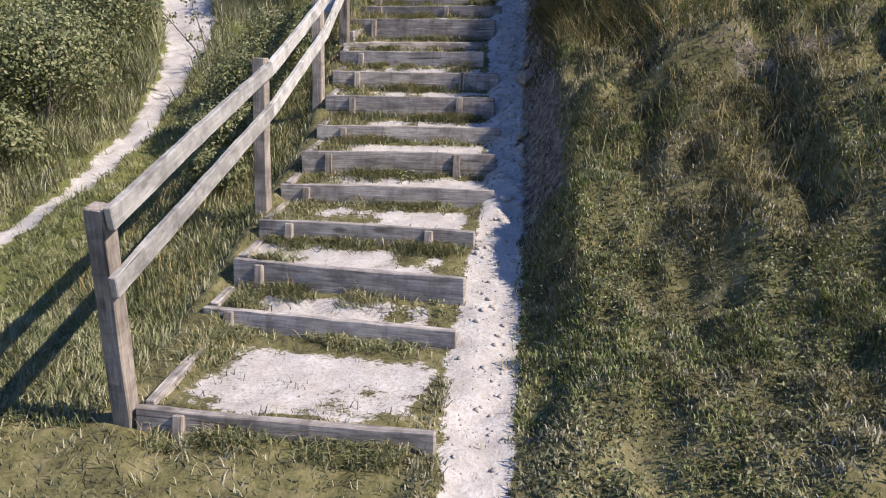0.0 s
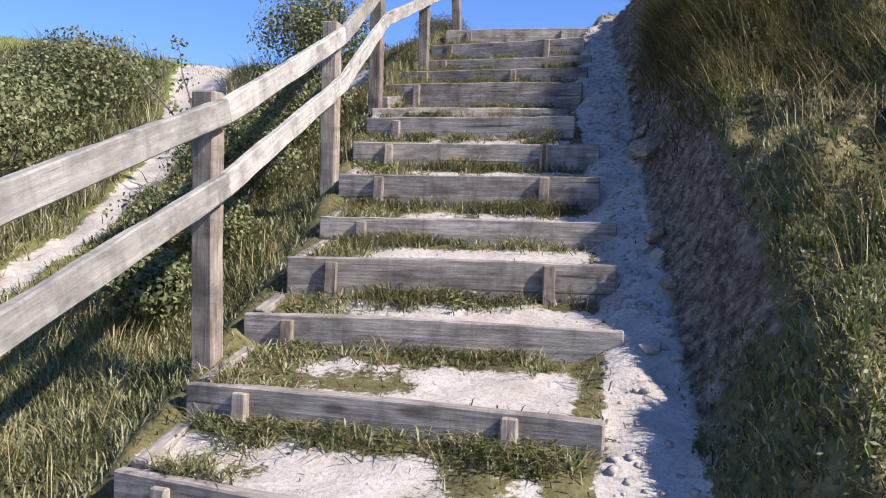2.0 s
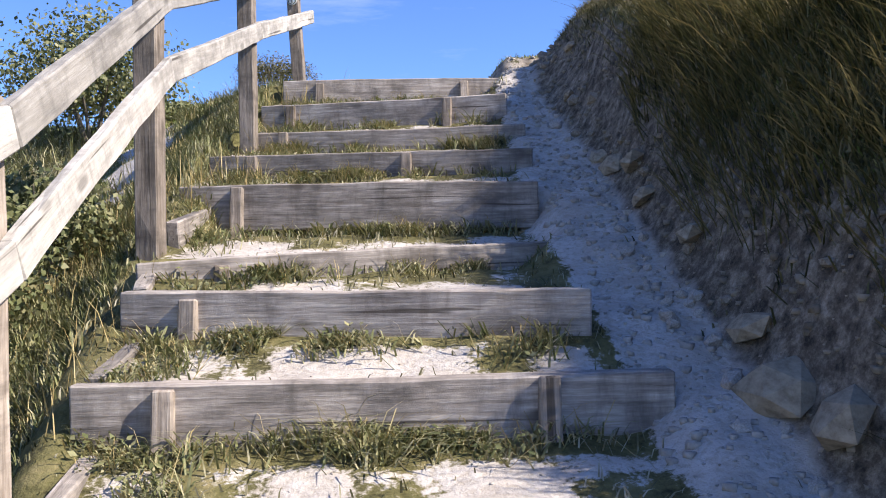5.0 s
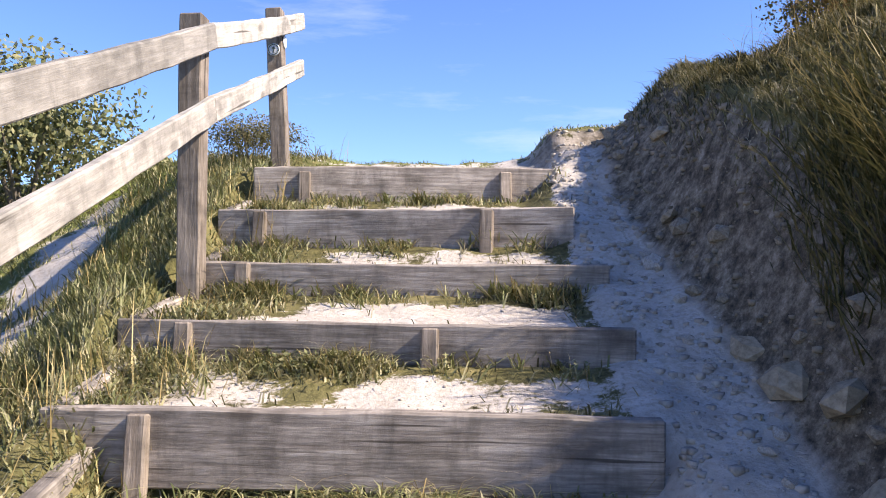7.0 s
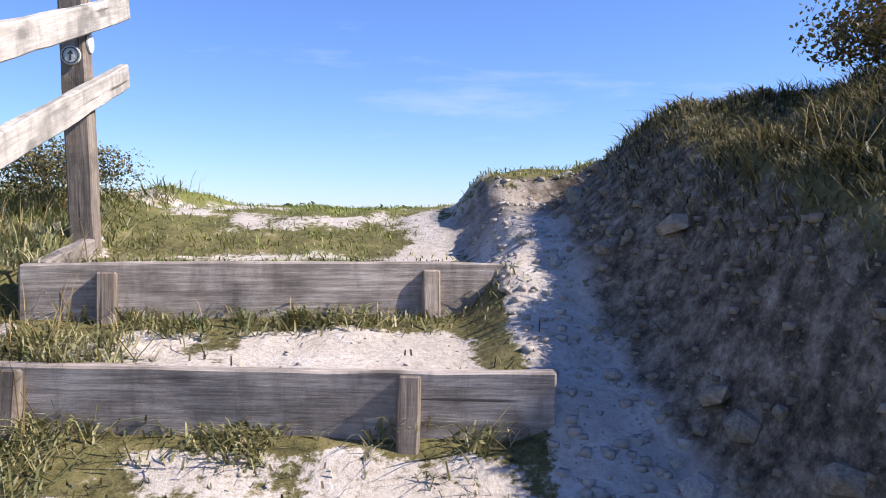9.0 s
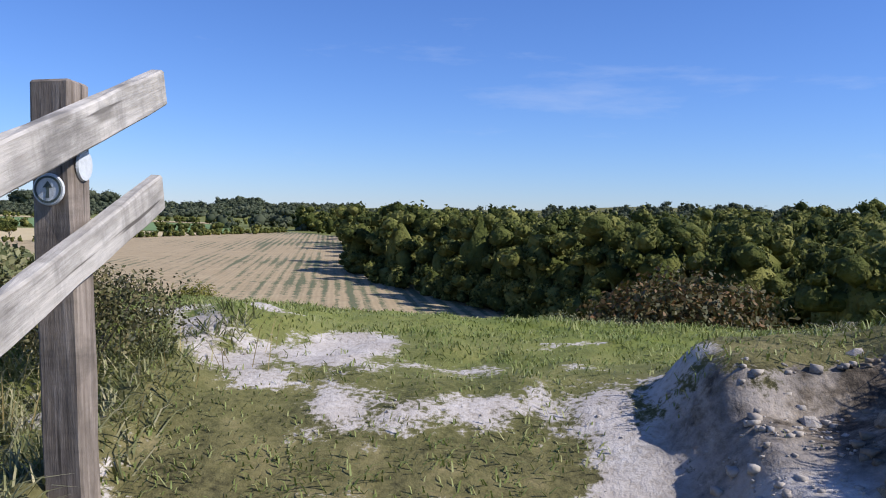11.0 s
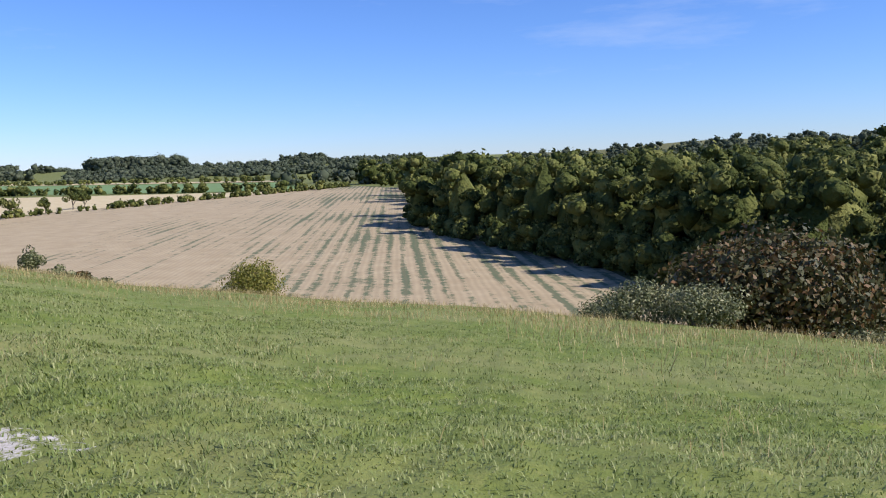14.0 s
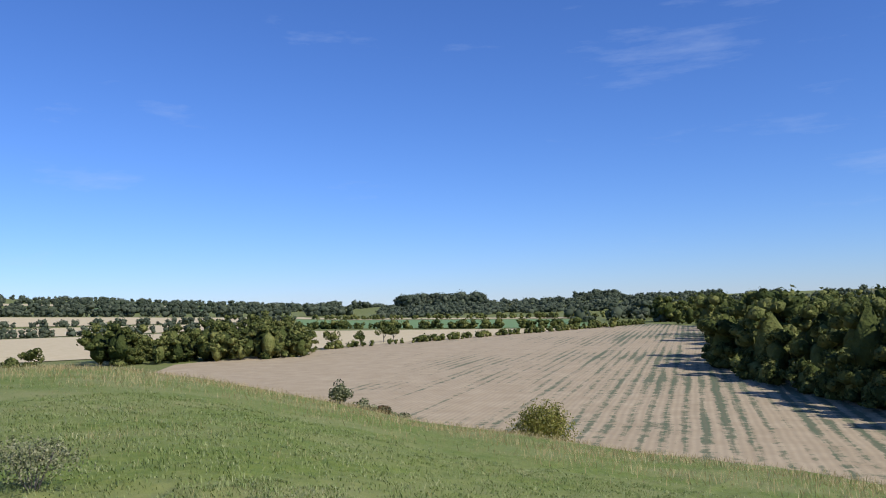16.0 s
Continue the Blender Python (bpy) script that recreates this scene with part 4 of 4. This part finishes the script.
for th, s in ((45, 6), (46.8, 7), (49, 8)):
    x, y = meadow_at(th, 36)
    bush("small_bush", x, y, (0.7, 0.6, 0.4), 800, 0.06, M_LEAF, "low bush in the dry grass of the brow", seed=s, group="bushes on the brow")
x, y = meadow_at(-16.5, 24)
bush("thorn_bush", x, y, (3.3, 2.6, 2.3), 22000, 0.085, M_LEAF_RED, "large rusty brown thorn bush below the meadow", seed=9)
for th, ds, r, s in ((-7.5, 22, 1.3, 10), (-11.5, 21, 1.2, 11), (-5.0, 24, 0.9, 12), (-22, 22, 1.6, 13)):
    x, y = meadow_at(th, ds)
    bush("bramble_bush", x, y, (r, r, 0.75), 6000, 0.04, M_LEAF, "low dark green bramble at the meadow edge", seed=s, group="brambles at the meadow edge")
# bushes on the left bank
for bx0, by0, r, rz, s in ((-5.3, 6.7, 0.95, 0.75, 20), (-6.0, 8.0, 1.0, 0.7, 21), (-5.1, 5.3, 0.7, 0.45, 22), (-6.6, 6.0, 1.2, 0.9, 23), (-6.3, 9.6, 0.9, 0.6, 24), (-4.3, 11.9, 0.9, 0.8, 25), (-5.9, 4.2, 0.9, 0.5, 26), (-7.4, 7.6, 1.3, 0.9, 27), (-4.0, 13.3, 0.4, 0.18, 28)):
    bush("scrub_bush", bx0, by0, (r, r, rz), 9000, 0.024, M_LEAF, "green hawthorn scrub on the bank beside the worn path", seed=s, group="scrub on the bank")
for bx0, by0, r, rz, s in ((-2.62, 7.0, 0.5, 0.45, 30), (-2.55, 6.2, 0.48, 0.42, 31), (-2.7, 7.9, 0.42, 0.35, 32), (-2.4, 5.3, 0.42, 0.32, 33), (-2.2, 4.6, 0.3, 0.22, 34)):
    bush("bramble_bush", bx0, by0, (r, r, rz), 6000, 0.016, M_LEAF, "leafy bramble growing against the handrail side", seed=s, group="brambles by the handrail")
bush("dead_scrub", -2.38, 11.42, (0.4, 0.38, 0.2), 6500, 0.008, M_SCRUB, "low brown scrub beside the top of the handrail", seed=41)
bush("thorn_bush", 1.22, 10.1, (0.48, 0.42, 0.28), 9000, 0.011, M_LEAF_RED, "dark bare-stemmed thorn bush on top of the cut bank", seed=40, trunk=-0.13)

bush("small_bush", -7.1, 15.4, (0.5, 0.45, 0.26), 2600, 0.013, M_LEAF, "low brown-green bush in the meadow grass", seed=46)


def sapling(x, y, tips, seed):
    """A thin wild sapling: bare leaning shoots with a few small leaves."""
    z = float(height(x, y))
    rng = np.random.default_rng(seed)
    th = empty("wild_sapling", (x, y, z), "thin leaning wild sapling with sparse small leaves beside the path", "sapling")
    bm = bmesh.new()
    qs = []
    for dx, dy, dz in tips:
        prev = Vector((0, 0, -0.05))
        for k in range(1, 7):
            f = k / 6
            p = Vector((dx * f ** 1.3 + rng.normal(0, 0.015), dy * f + rng.normal(0, 0.015), dz * f ** 0.8))
            limb(bm, prev, p, 0.011 * (1.1 - f) + 0.003, 0.011 * (1.0 - f) + 0.002)
            if k > 1:
                qs.append(lumps(tuple(prev.lerp(p, 0.5)), (0.13, 0.13, 0.12), 34, 0.02, rng))
            prev = p
    part("shoots", bm, M_BARK, th)
    ob = new("leaves", leaf_mesh("leaves", np.concatenate(qs), M_LEAF))
    ob.parent = th


sapling(-3.75, 7.75, ((-0.75, -0.35, 1.25), (-0.35, 0.1, 1.35)), 77)

# ---- stones ----


def stone_mesh(name, seed, material):
    """A broken lump of chalk, about one metre across before scaling."""
    rnd = random.Random(seed)
    bm = bmesh.new()
    bmesh.ops.create_icosphere(bm, subdivisions=1, radius=0.5)
    for v in bm.verts:
        v.co *= rnd.uniform(0.7, 1.15)
        v.co.z *= 0.62
        v.co.x = max(-0.42, min(0.42, v.co.x))
        v.co.y = max(-0.4, min(0.4, v.co.y))
    me = bpy.data.meshes.new(name)
    bm.to_mesh(me)
    bm.free()
    me.materials.append(material)
    return me


STONES = [stone_mesh("chalk_stone", 900 + i, M_STONE if i % 2 else M_RUBBLE) for i in range(8)]


def place_stones():
    rnd = random.Random(4)
    for i in range(120):
        y = rnd.uniform(4.0, 11.0)
        x = float(bank_x(y)) + abs(rnd.gauss(0.0, 0.2)) - 0.1
        s = rnd.uniform(0.04, 0.09) * (1.6 if rnd.random() < 0.15 else 1)
        ob = new("chalk_stone", STONES[rnd.choice((0, 2, 4, 6)) if x > bank_x(y) + 0.03 else rnd.choice((1, 3, 5, 7))])
        z = float(height(x, y))
        ob.matrix_basis = pose(x, y, z + s * 0.05, rnd.uniform(-25, 25), rnd.uniform(-45, 5), rnd.uniform(0, 360)) @ Matrix.Diagonal((s, s * rnd.uniform(0.6, 1), s, 1))
        tagged(ob, "broken lump of chalk lodged in the cut bank", "stone", "stones of the bank")


def big_blocks():
    rnd = random.Random(12)
    block = [stone_mesh("tan_block", 950 + i, M_TAN) for i in range(3)]
    for i, (x, y, s) in enumerate(((0.2, 6.25, 0.32), (0.27, 6.02, 0.3), (0.22, 6.5, 0.24), (0.1, 8.12, 0.22), (0.16, 7.88, 0.24), (0.07, 8.36, 0.17),
                                   (0.14, 7.6, 0.2), (0.2, 7.05, 0.2), (0.02, 9.2, 0.15), (0.1, 9.7, 0.16), (0.3, 5.2, 0.2))):
        ob = new("chalk_block", block[i % 3])
        ob.matrix_basis = pose(x, y, float(height(x, y)) + s * 0.06, rnd.uniform(-15, 15), rnd.uniform(-50, -20), rnd.uniform(-20, 20)) @ Matrix.Diagonal((s * 0.8, s * 1.2, s * 0.8, 1))
        tagged(ob, "tan chalk block standing out of the cut bank", "stone", "blocks of the bank")


big_blocks()


def rubble():
    """Small chalk rubble on the path, the bank's foot and the worn treads."""
    rng = np.random.default_rng(31)
    cube = np.array([[-1, -1, -1], [1, -1, -1], [1, 1, -1], [-1, 1, -1], [-1, -1, 1], [1, -1, 1], [1, 1, 1], [-1, 1, 1]], float)
    quad = np.array([[0, 3, 2, 1], [4, 5, 6, 7], [0, 1, 5, 4], [1, 2, 6, 5], [2, 3, 7, 6], [3, 0, 4, 7]])
    x, y = rng.uniform(-2.1, 0.7, 30000), rng.uniform(1.5, 12.5, 30000)
    c = chalk_at(x, y)
    bias = np.where(x > bank_x(y) - 0.3, 1.0, 0.1) * np.where(y < 4.5, 0.3, 1.0)
    ok = rng.uniform(0, 1, len(x)) < (c > 0.55) * bias * 0.85
    x, y = x[ok], y[ok]
    z = height(x, y)
    for name, mat, label, lies in (("rubble", M_STONE, "loose small pale chalk rubble on the path", x < bank_x(y) + 0.04),
                                   ("bank_rubble", M_RUBBLE, "small stained stones in the face of the bank", x >= bank_x(y) + 0.04)):
        vs, fs, n = [], [], 0
        for i in np.nonzero(lies)[0]:
            s = 0.004 + (0.018 if x[i] > bank_x(y[i]) - 0.35 else 0.007) * rng.uniform(0, 1) ** 3
            a = rng.uniform(0, 6.3)
            p = cube * rng.uniform(0.55, 1.0, (8, 3)) * np.array([s, s * 0.8, s * 0.6])
            ca, sa = math.cos(a), math.sin(a)
            vs.append(np.stack([p[:, 0] * ca - p[:, 1] * sa, p[:, 0] * sa + p[:, 1] * ca, p[:, 2]], 1) + np.array([x[i], y[i], z[i]]))
            fs.append(quad + n)
            n += 8
        me = bpy.data.meshes.new(name)
        fill_mesh(me, np.concatenate(vs), np.concatenate(fs))
        me.materials.append(mat)
        tagged(new(name, me), label, "rubble", kind="stuff")


place_stones()
rubble()

# ---- the far country ----


def sheet(name, corners, material, label, lift=0.12, cuts=24):
    """A field: a four-cornered sheet laid on the ground."""
    c = [np.array(p, float) for p in corners]
    u = np.linspace(0, 1, cuts)
    U, V = np.meshgrid(u, u)
    pt = (c[0][None, None] * ((1 - U) * (1 - V))[..., None] + c[1] * (U * (1 - V))[..., None] + c[2] * (U * V)[..., None] + c[3] * ((1 - U) * V)[..., None])
    z = height(pt[..., 0], pt[..., 1], False) + lift
    idx = np.arange(cuts * cuts).reshape(cuts, cuts)
    quads = np.stack([idx[:-1, :-1], idx[:-1, 1:], idx[1:, 1:], idx[1:, :-1]], -1).reshape(-1, 4)
    me = bpy.data.meshes.new(name)
    fill_mesh(me, np.stack([pt[..., 0], pt[..., 1], z], -1).reshape(-1, 3), quads)
    me.materials.append(material)
    return tagged(new(name, me), label, "field", kind="structure")


at = meadow_at

sheet("stubble_field", (at(66, 70), at(-26, 42), at(7.5, 330), at(45, 203)), M_STUBBLE, "harvested stubble field with green rows of regrowth", 0.1, 60)
sheet("stubble_field", (at(45, 203), at(7.5, 330), at(12.6, 400), at(27, 300)), M_STUBBLE, "far end of the stubble field with green rows", 0.1, 40)
sheet("pale_field", (at(40, 236), at(17.6, 354), at(16.6, 358), at(40, 450)), M_STRAWFIELD, "pale stubble strip beyond the hedge", 0.12)
sheet("green_field", (at(36.5, 480), at(16.6, 362), at(16.4, 505), at(37, 745)), M_CROP, "green crop field below the wooded hill", 0.16)
sheet("pale_field", (at(37, 770), at(16.4, 525), at(16.2, 560), at(37, 830)), M_STRAWFIELD, "narrow pale field under the wooded hill", 0.2)
sheet("pale_field", (at(64, 250), at(41, 250), at(41, 470), at(64, 500)), M_STRAWFIELD, "pale harvested field beyond the copse", 0.2)
sheet("pale_field", (at(64, 520), at(38, 500), at(38, 640), at(64, 640)), M_STRAWFIELD, "pale harvested field on the plain", 0.25)
sheet("pale_field", (at(64, 680), at(37, 660), at(38, 820), at(64, 960)), M_STRAWFIELD, "pale harvested field further out on the plain", 0.4)
sheet("green_field", (at(50, 1250), at(34, 1150), at(34, 1300), at(50, 1400)), M_CROP, "green field far across the plain", 0.6)
sheet("pale_field", (at(62, 1500), at(44, 1550), at(44, 1750), at(62, 1700)), M_STRAWFIELD, "pale harvested field far across the plain", 0.8)


def ball_points(levels):
    bm = bmesh.new()
    bmesh.ops.create_icosphere(bm, subdivisions=levels, radius=1.0)
    v = np.array([tuple(p.co) for p in bm.verts])
    f = np.array([[p.index for p in q.verts] for q in bm.faces])
    bm.free()
    return v, f


SMALL_BALL = ball_points(1)


def woods(name, places, tall, spread, per, size, material, label, seed, boughs=7, grain=0.34):
    """A far wood: each crown is many uneven boughs, shaggy with leaves, in one mesh."""
    rng = np.random.default_rng(seed)
    bv, bf = SMALL_BALL
    vs, fs, n, leaves = [], [], 0, []
    for px, py in places:
        z = float(height(px, py, False))
        s = rng.uniform(0.6, 1.3)
        rad = spread * s
        for k in range(boughs):
            ang = rng.uniform(0, 6.283)
            up = rng.uniform(-0.95, 1.0) if k else 0.92
            out = math.sqrt(max(0.0, 1 - up * up)) * rng.uniform(0.5, 0.9)
            r = rad * grain * rng.uniform(0.7, 1.35)
            c = np.array([px + math.cos(ang) * out * rad, py + math.sin(ang) * out * rad, z + tall * s * (0.46 + 0.46 * up)])
            d = bv * (1 + rng.normal(0, 0.16, len(bv)))[:, None]
            vs.append(d * np.array([r, r, r * 0.8]) * 0.85 + c)
            fs.append(bf + n)
            n += len(bv)
            m = int(per / boughs)
            if m:
                e = rng.normal(0, 1, (m, 3))
                e /= np.linalg.norm(e, axis=1)[:, None]
                e[:, 2] = np.abs(e[:, 2]) * 1.1 - 0.4 * rng.uniform(0, 1, m)
                p = c + e * np.array([r, r, r * 0.85]) * rng.uniform(0.7, 1.3, (m, 1))
                nrm = e + rng.normal(0, 0.45, (m, 3))
                nrm /= np.linalg.norm(nrm, axis=1)[:, None]
                u = np.cross(nrm, rng.normal(0, 1, (m, 3)))
                u /= np.linalg.norm(u, axis=1)[:, None]
                w = np.cross(nrm, u)
                q = size * rng.uniform(0.5, 1.4, (m, 1))
                leaves.append(np.stack([p - u * q, p + w * q * 0.7, p + u * q, p - w * q * 0.7], 1))
        core = bv * (1 + rng.normal(0, 0.15, len(bv)))[:, None] * np.array([rad * 0.5, rad * 0.5, tall * s * 0.4])
        vs.append(core + np.array([px, py, z + tall * s * 0.42]))
        fs.append(bf + n)
        n += len(bv)
    if leaves:
        q = np.concatenate(leaves).reshape(-1, 3)
        idx = np.arange(len(q)).reshape(-1, 4) + n
        vs.append(q)
        fs.append(np.concatenate([idx[:, [0, 1, 2]], idx[:, [0, 2, 3]]]))
    me = bpy.data.meshes.new(name)
    fill_mesh(me, np.concatenate(vs), np.concatenate(fs))
    me.materials.append(material)
    return tagged(new(name, me), label, "woodland", kind="stuff")


def wood_places(n, seed):
    rng = np.random.default_rng(seed)
    out = []
    while len(out) < n:
        th = rng.uniform(-48, 12)
        near = np.interp(th, [-48, -25, -12, -5.6, 0, 4.7, 8.3, 9.2, 12], [50, 64, 78, 92, 108, 124, 156, 310, 420])
        d = near + 260 * rng.uniform(0, 1) ** 1.6
        out.append(meadow_at(th, d))
    return out


trees = wood_places(520, 3)
trees.sort(key=lambda p: math.hypot(p[0] + 1.1, p[1] - 11))
woods("wood", trees[:170], 10.0, 4.3, 680, 0.26, M_WOODS, "dense dark green broadleaf wood on the valley side", 5, 16, 0.27)
woods("wood", trees[170:], 10.8, 4.8, 190, 0.46, M_WOODS, "deeper rows of the broadleaf wood on the valley side", 15, 11, 0.3)
rngs = np.random.default_rng(18)
skirt = []
for _ in range(150):
    th = rngs.uniform(-30, 9)
    near = np.interp(th, [-48, -25, -12, -5.6, 0, 4.7, 8.3, 9.2, 12], [50, 64, 78, 92, 108, 124, 156, 310, 420])
    skirt.append(meadow_at(th, near - 2.5 + rngs.normal(0, 1.2)))
woods("wood_edge", skirt, 3.4, 2.6, 230, 0.24, M_WOODS, "low dark thicket along the edge of the wood", 19, 6, 0.34)
rngp = np.random.default_rng(8)
far = []
while len(far) < 380:
    th, ds = rngp.uniform(-30, 18), rngp.uniform(420, 800)
    if th < 8 or ds < 600 - 12 * (th - 8) or rngp.uniform() < 0.25:
        far.append(meadow_at(th, ds))
woods("far_wood", far, 8, 6.0, 72, 0.85, M_FAR, "far woods on the ridge", 6, 6)
woods("hill_wood", [meadow_at(rngp.uniform(23.9, 30.2), rngp.uniform(1010, 1120)) for _ in range(130)], 11, 10, 90, 1.1, M_FAR, "flat-topped wood on the far hill", 7, 6)
woods("hill_wood", [meadow_at(rngp.uniform(14.4, 17.6), rngp.uniform(1010, 1090)) for _ in range(40)], 8, 8, 90, 1.0, M_FAR, "small wood on the far hill", 17, 6)
woods("hill_scrub", [meadow_at(rngp.uniform(8, 31.2), rngp.uniform(700, 1000)) for _ in range(520)], 4, 7, 40, 0.9, M_FAR, "scrub and hedges on the far hillside", 9, 3)
woods("field_copse", [meadow_at(rngp.uniform(36.2, 50.2), rngp.uniform(208, 232)) for _ in range(64)], 8.0, 3.6, 420, 0.36, M_WOODS, "small green copse between the fields", 10, 10, 0.28)
woods("field_copse", [meadow_at(rngp.uniform(38.2, 41.6), rngp.uniform(226, 240)) for _ in range(10)], 11.5, 3.8, 620, 0.3, M_WOODS, "taller trees of the copse between the fields", 20, 12, 0.28)


def hedge(a, b, n, tall, seed, label):
    rng = np.random.default_rng(seed)
    pl = []
    for i in range(n):
        f = rng.uniform(0, 1)
        pl.append((a[0] + (b[0] - a[0]) * f + rng.normal(0, 1), a[1] + (b[1] - a[1]) * f + rng.normal(0, 1)))
    return woods("hedgerow", pl, tall, tall * 0.8, 22, tall * 0.18, M_FAR if tall > 3.8 else M_WOODS, label, seed, 2, 0.55)


hedge(at(38, 232), at(13, 395), 150, 1.7, 21, "dark hedgerow between the stubble fields")
hedge(at(37, 470), at(15, 356), 110, 3.2, 22, "hedgerow below the green field")
hedge(at(36, 755), at(12, 520), 90, 3, 23, "hedgerow under the wooded hill")
hedge(at(62, 508), at(40, 485), 70, 4, 24, "hedgerow across the pale fields")
hedge(at(62, 660), at(37, 648), 110, 4, 25, "hedgerow across the pale fields")
hedge(at(62, 980), at(33, 850), 170, 7, 26, "line of trees across the plain")
hedge(at(62, 1130), at(32, 1050), 150, 8, 29, "line of trees across the plain")
hedge(at(62, 1450), at(31, 1350), 170, 9, 27, "woods far across the plain")
hedge(at(62, 1900), at(31, 1850), 170, 9, 30, "woods far across the plain")
hedge(at(62, 2480), at(31, 2450), 220, 9, 28, "woods along the far horizon")
for i, (th, ds, s) in enumerate(((36.5, 236, 2.6), (34.6, 246, 3.2), (32.6, 262, 2.4), (31.0, 275, 3.0), (30.3, 280, 2.6), (53.5, 205, 2.8), (54.5, 150, 3.2))):
    x, y = meadow_at(th, ds)
    bush("field_tree", x, y, (s, s, s * 0.8), 700, 0.3, M_WOODS, "small round tree standing in the hedgerow", "tree", 60 + i, "trees in the hedgerow", s * 0.5)
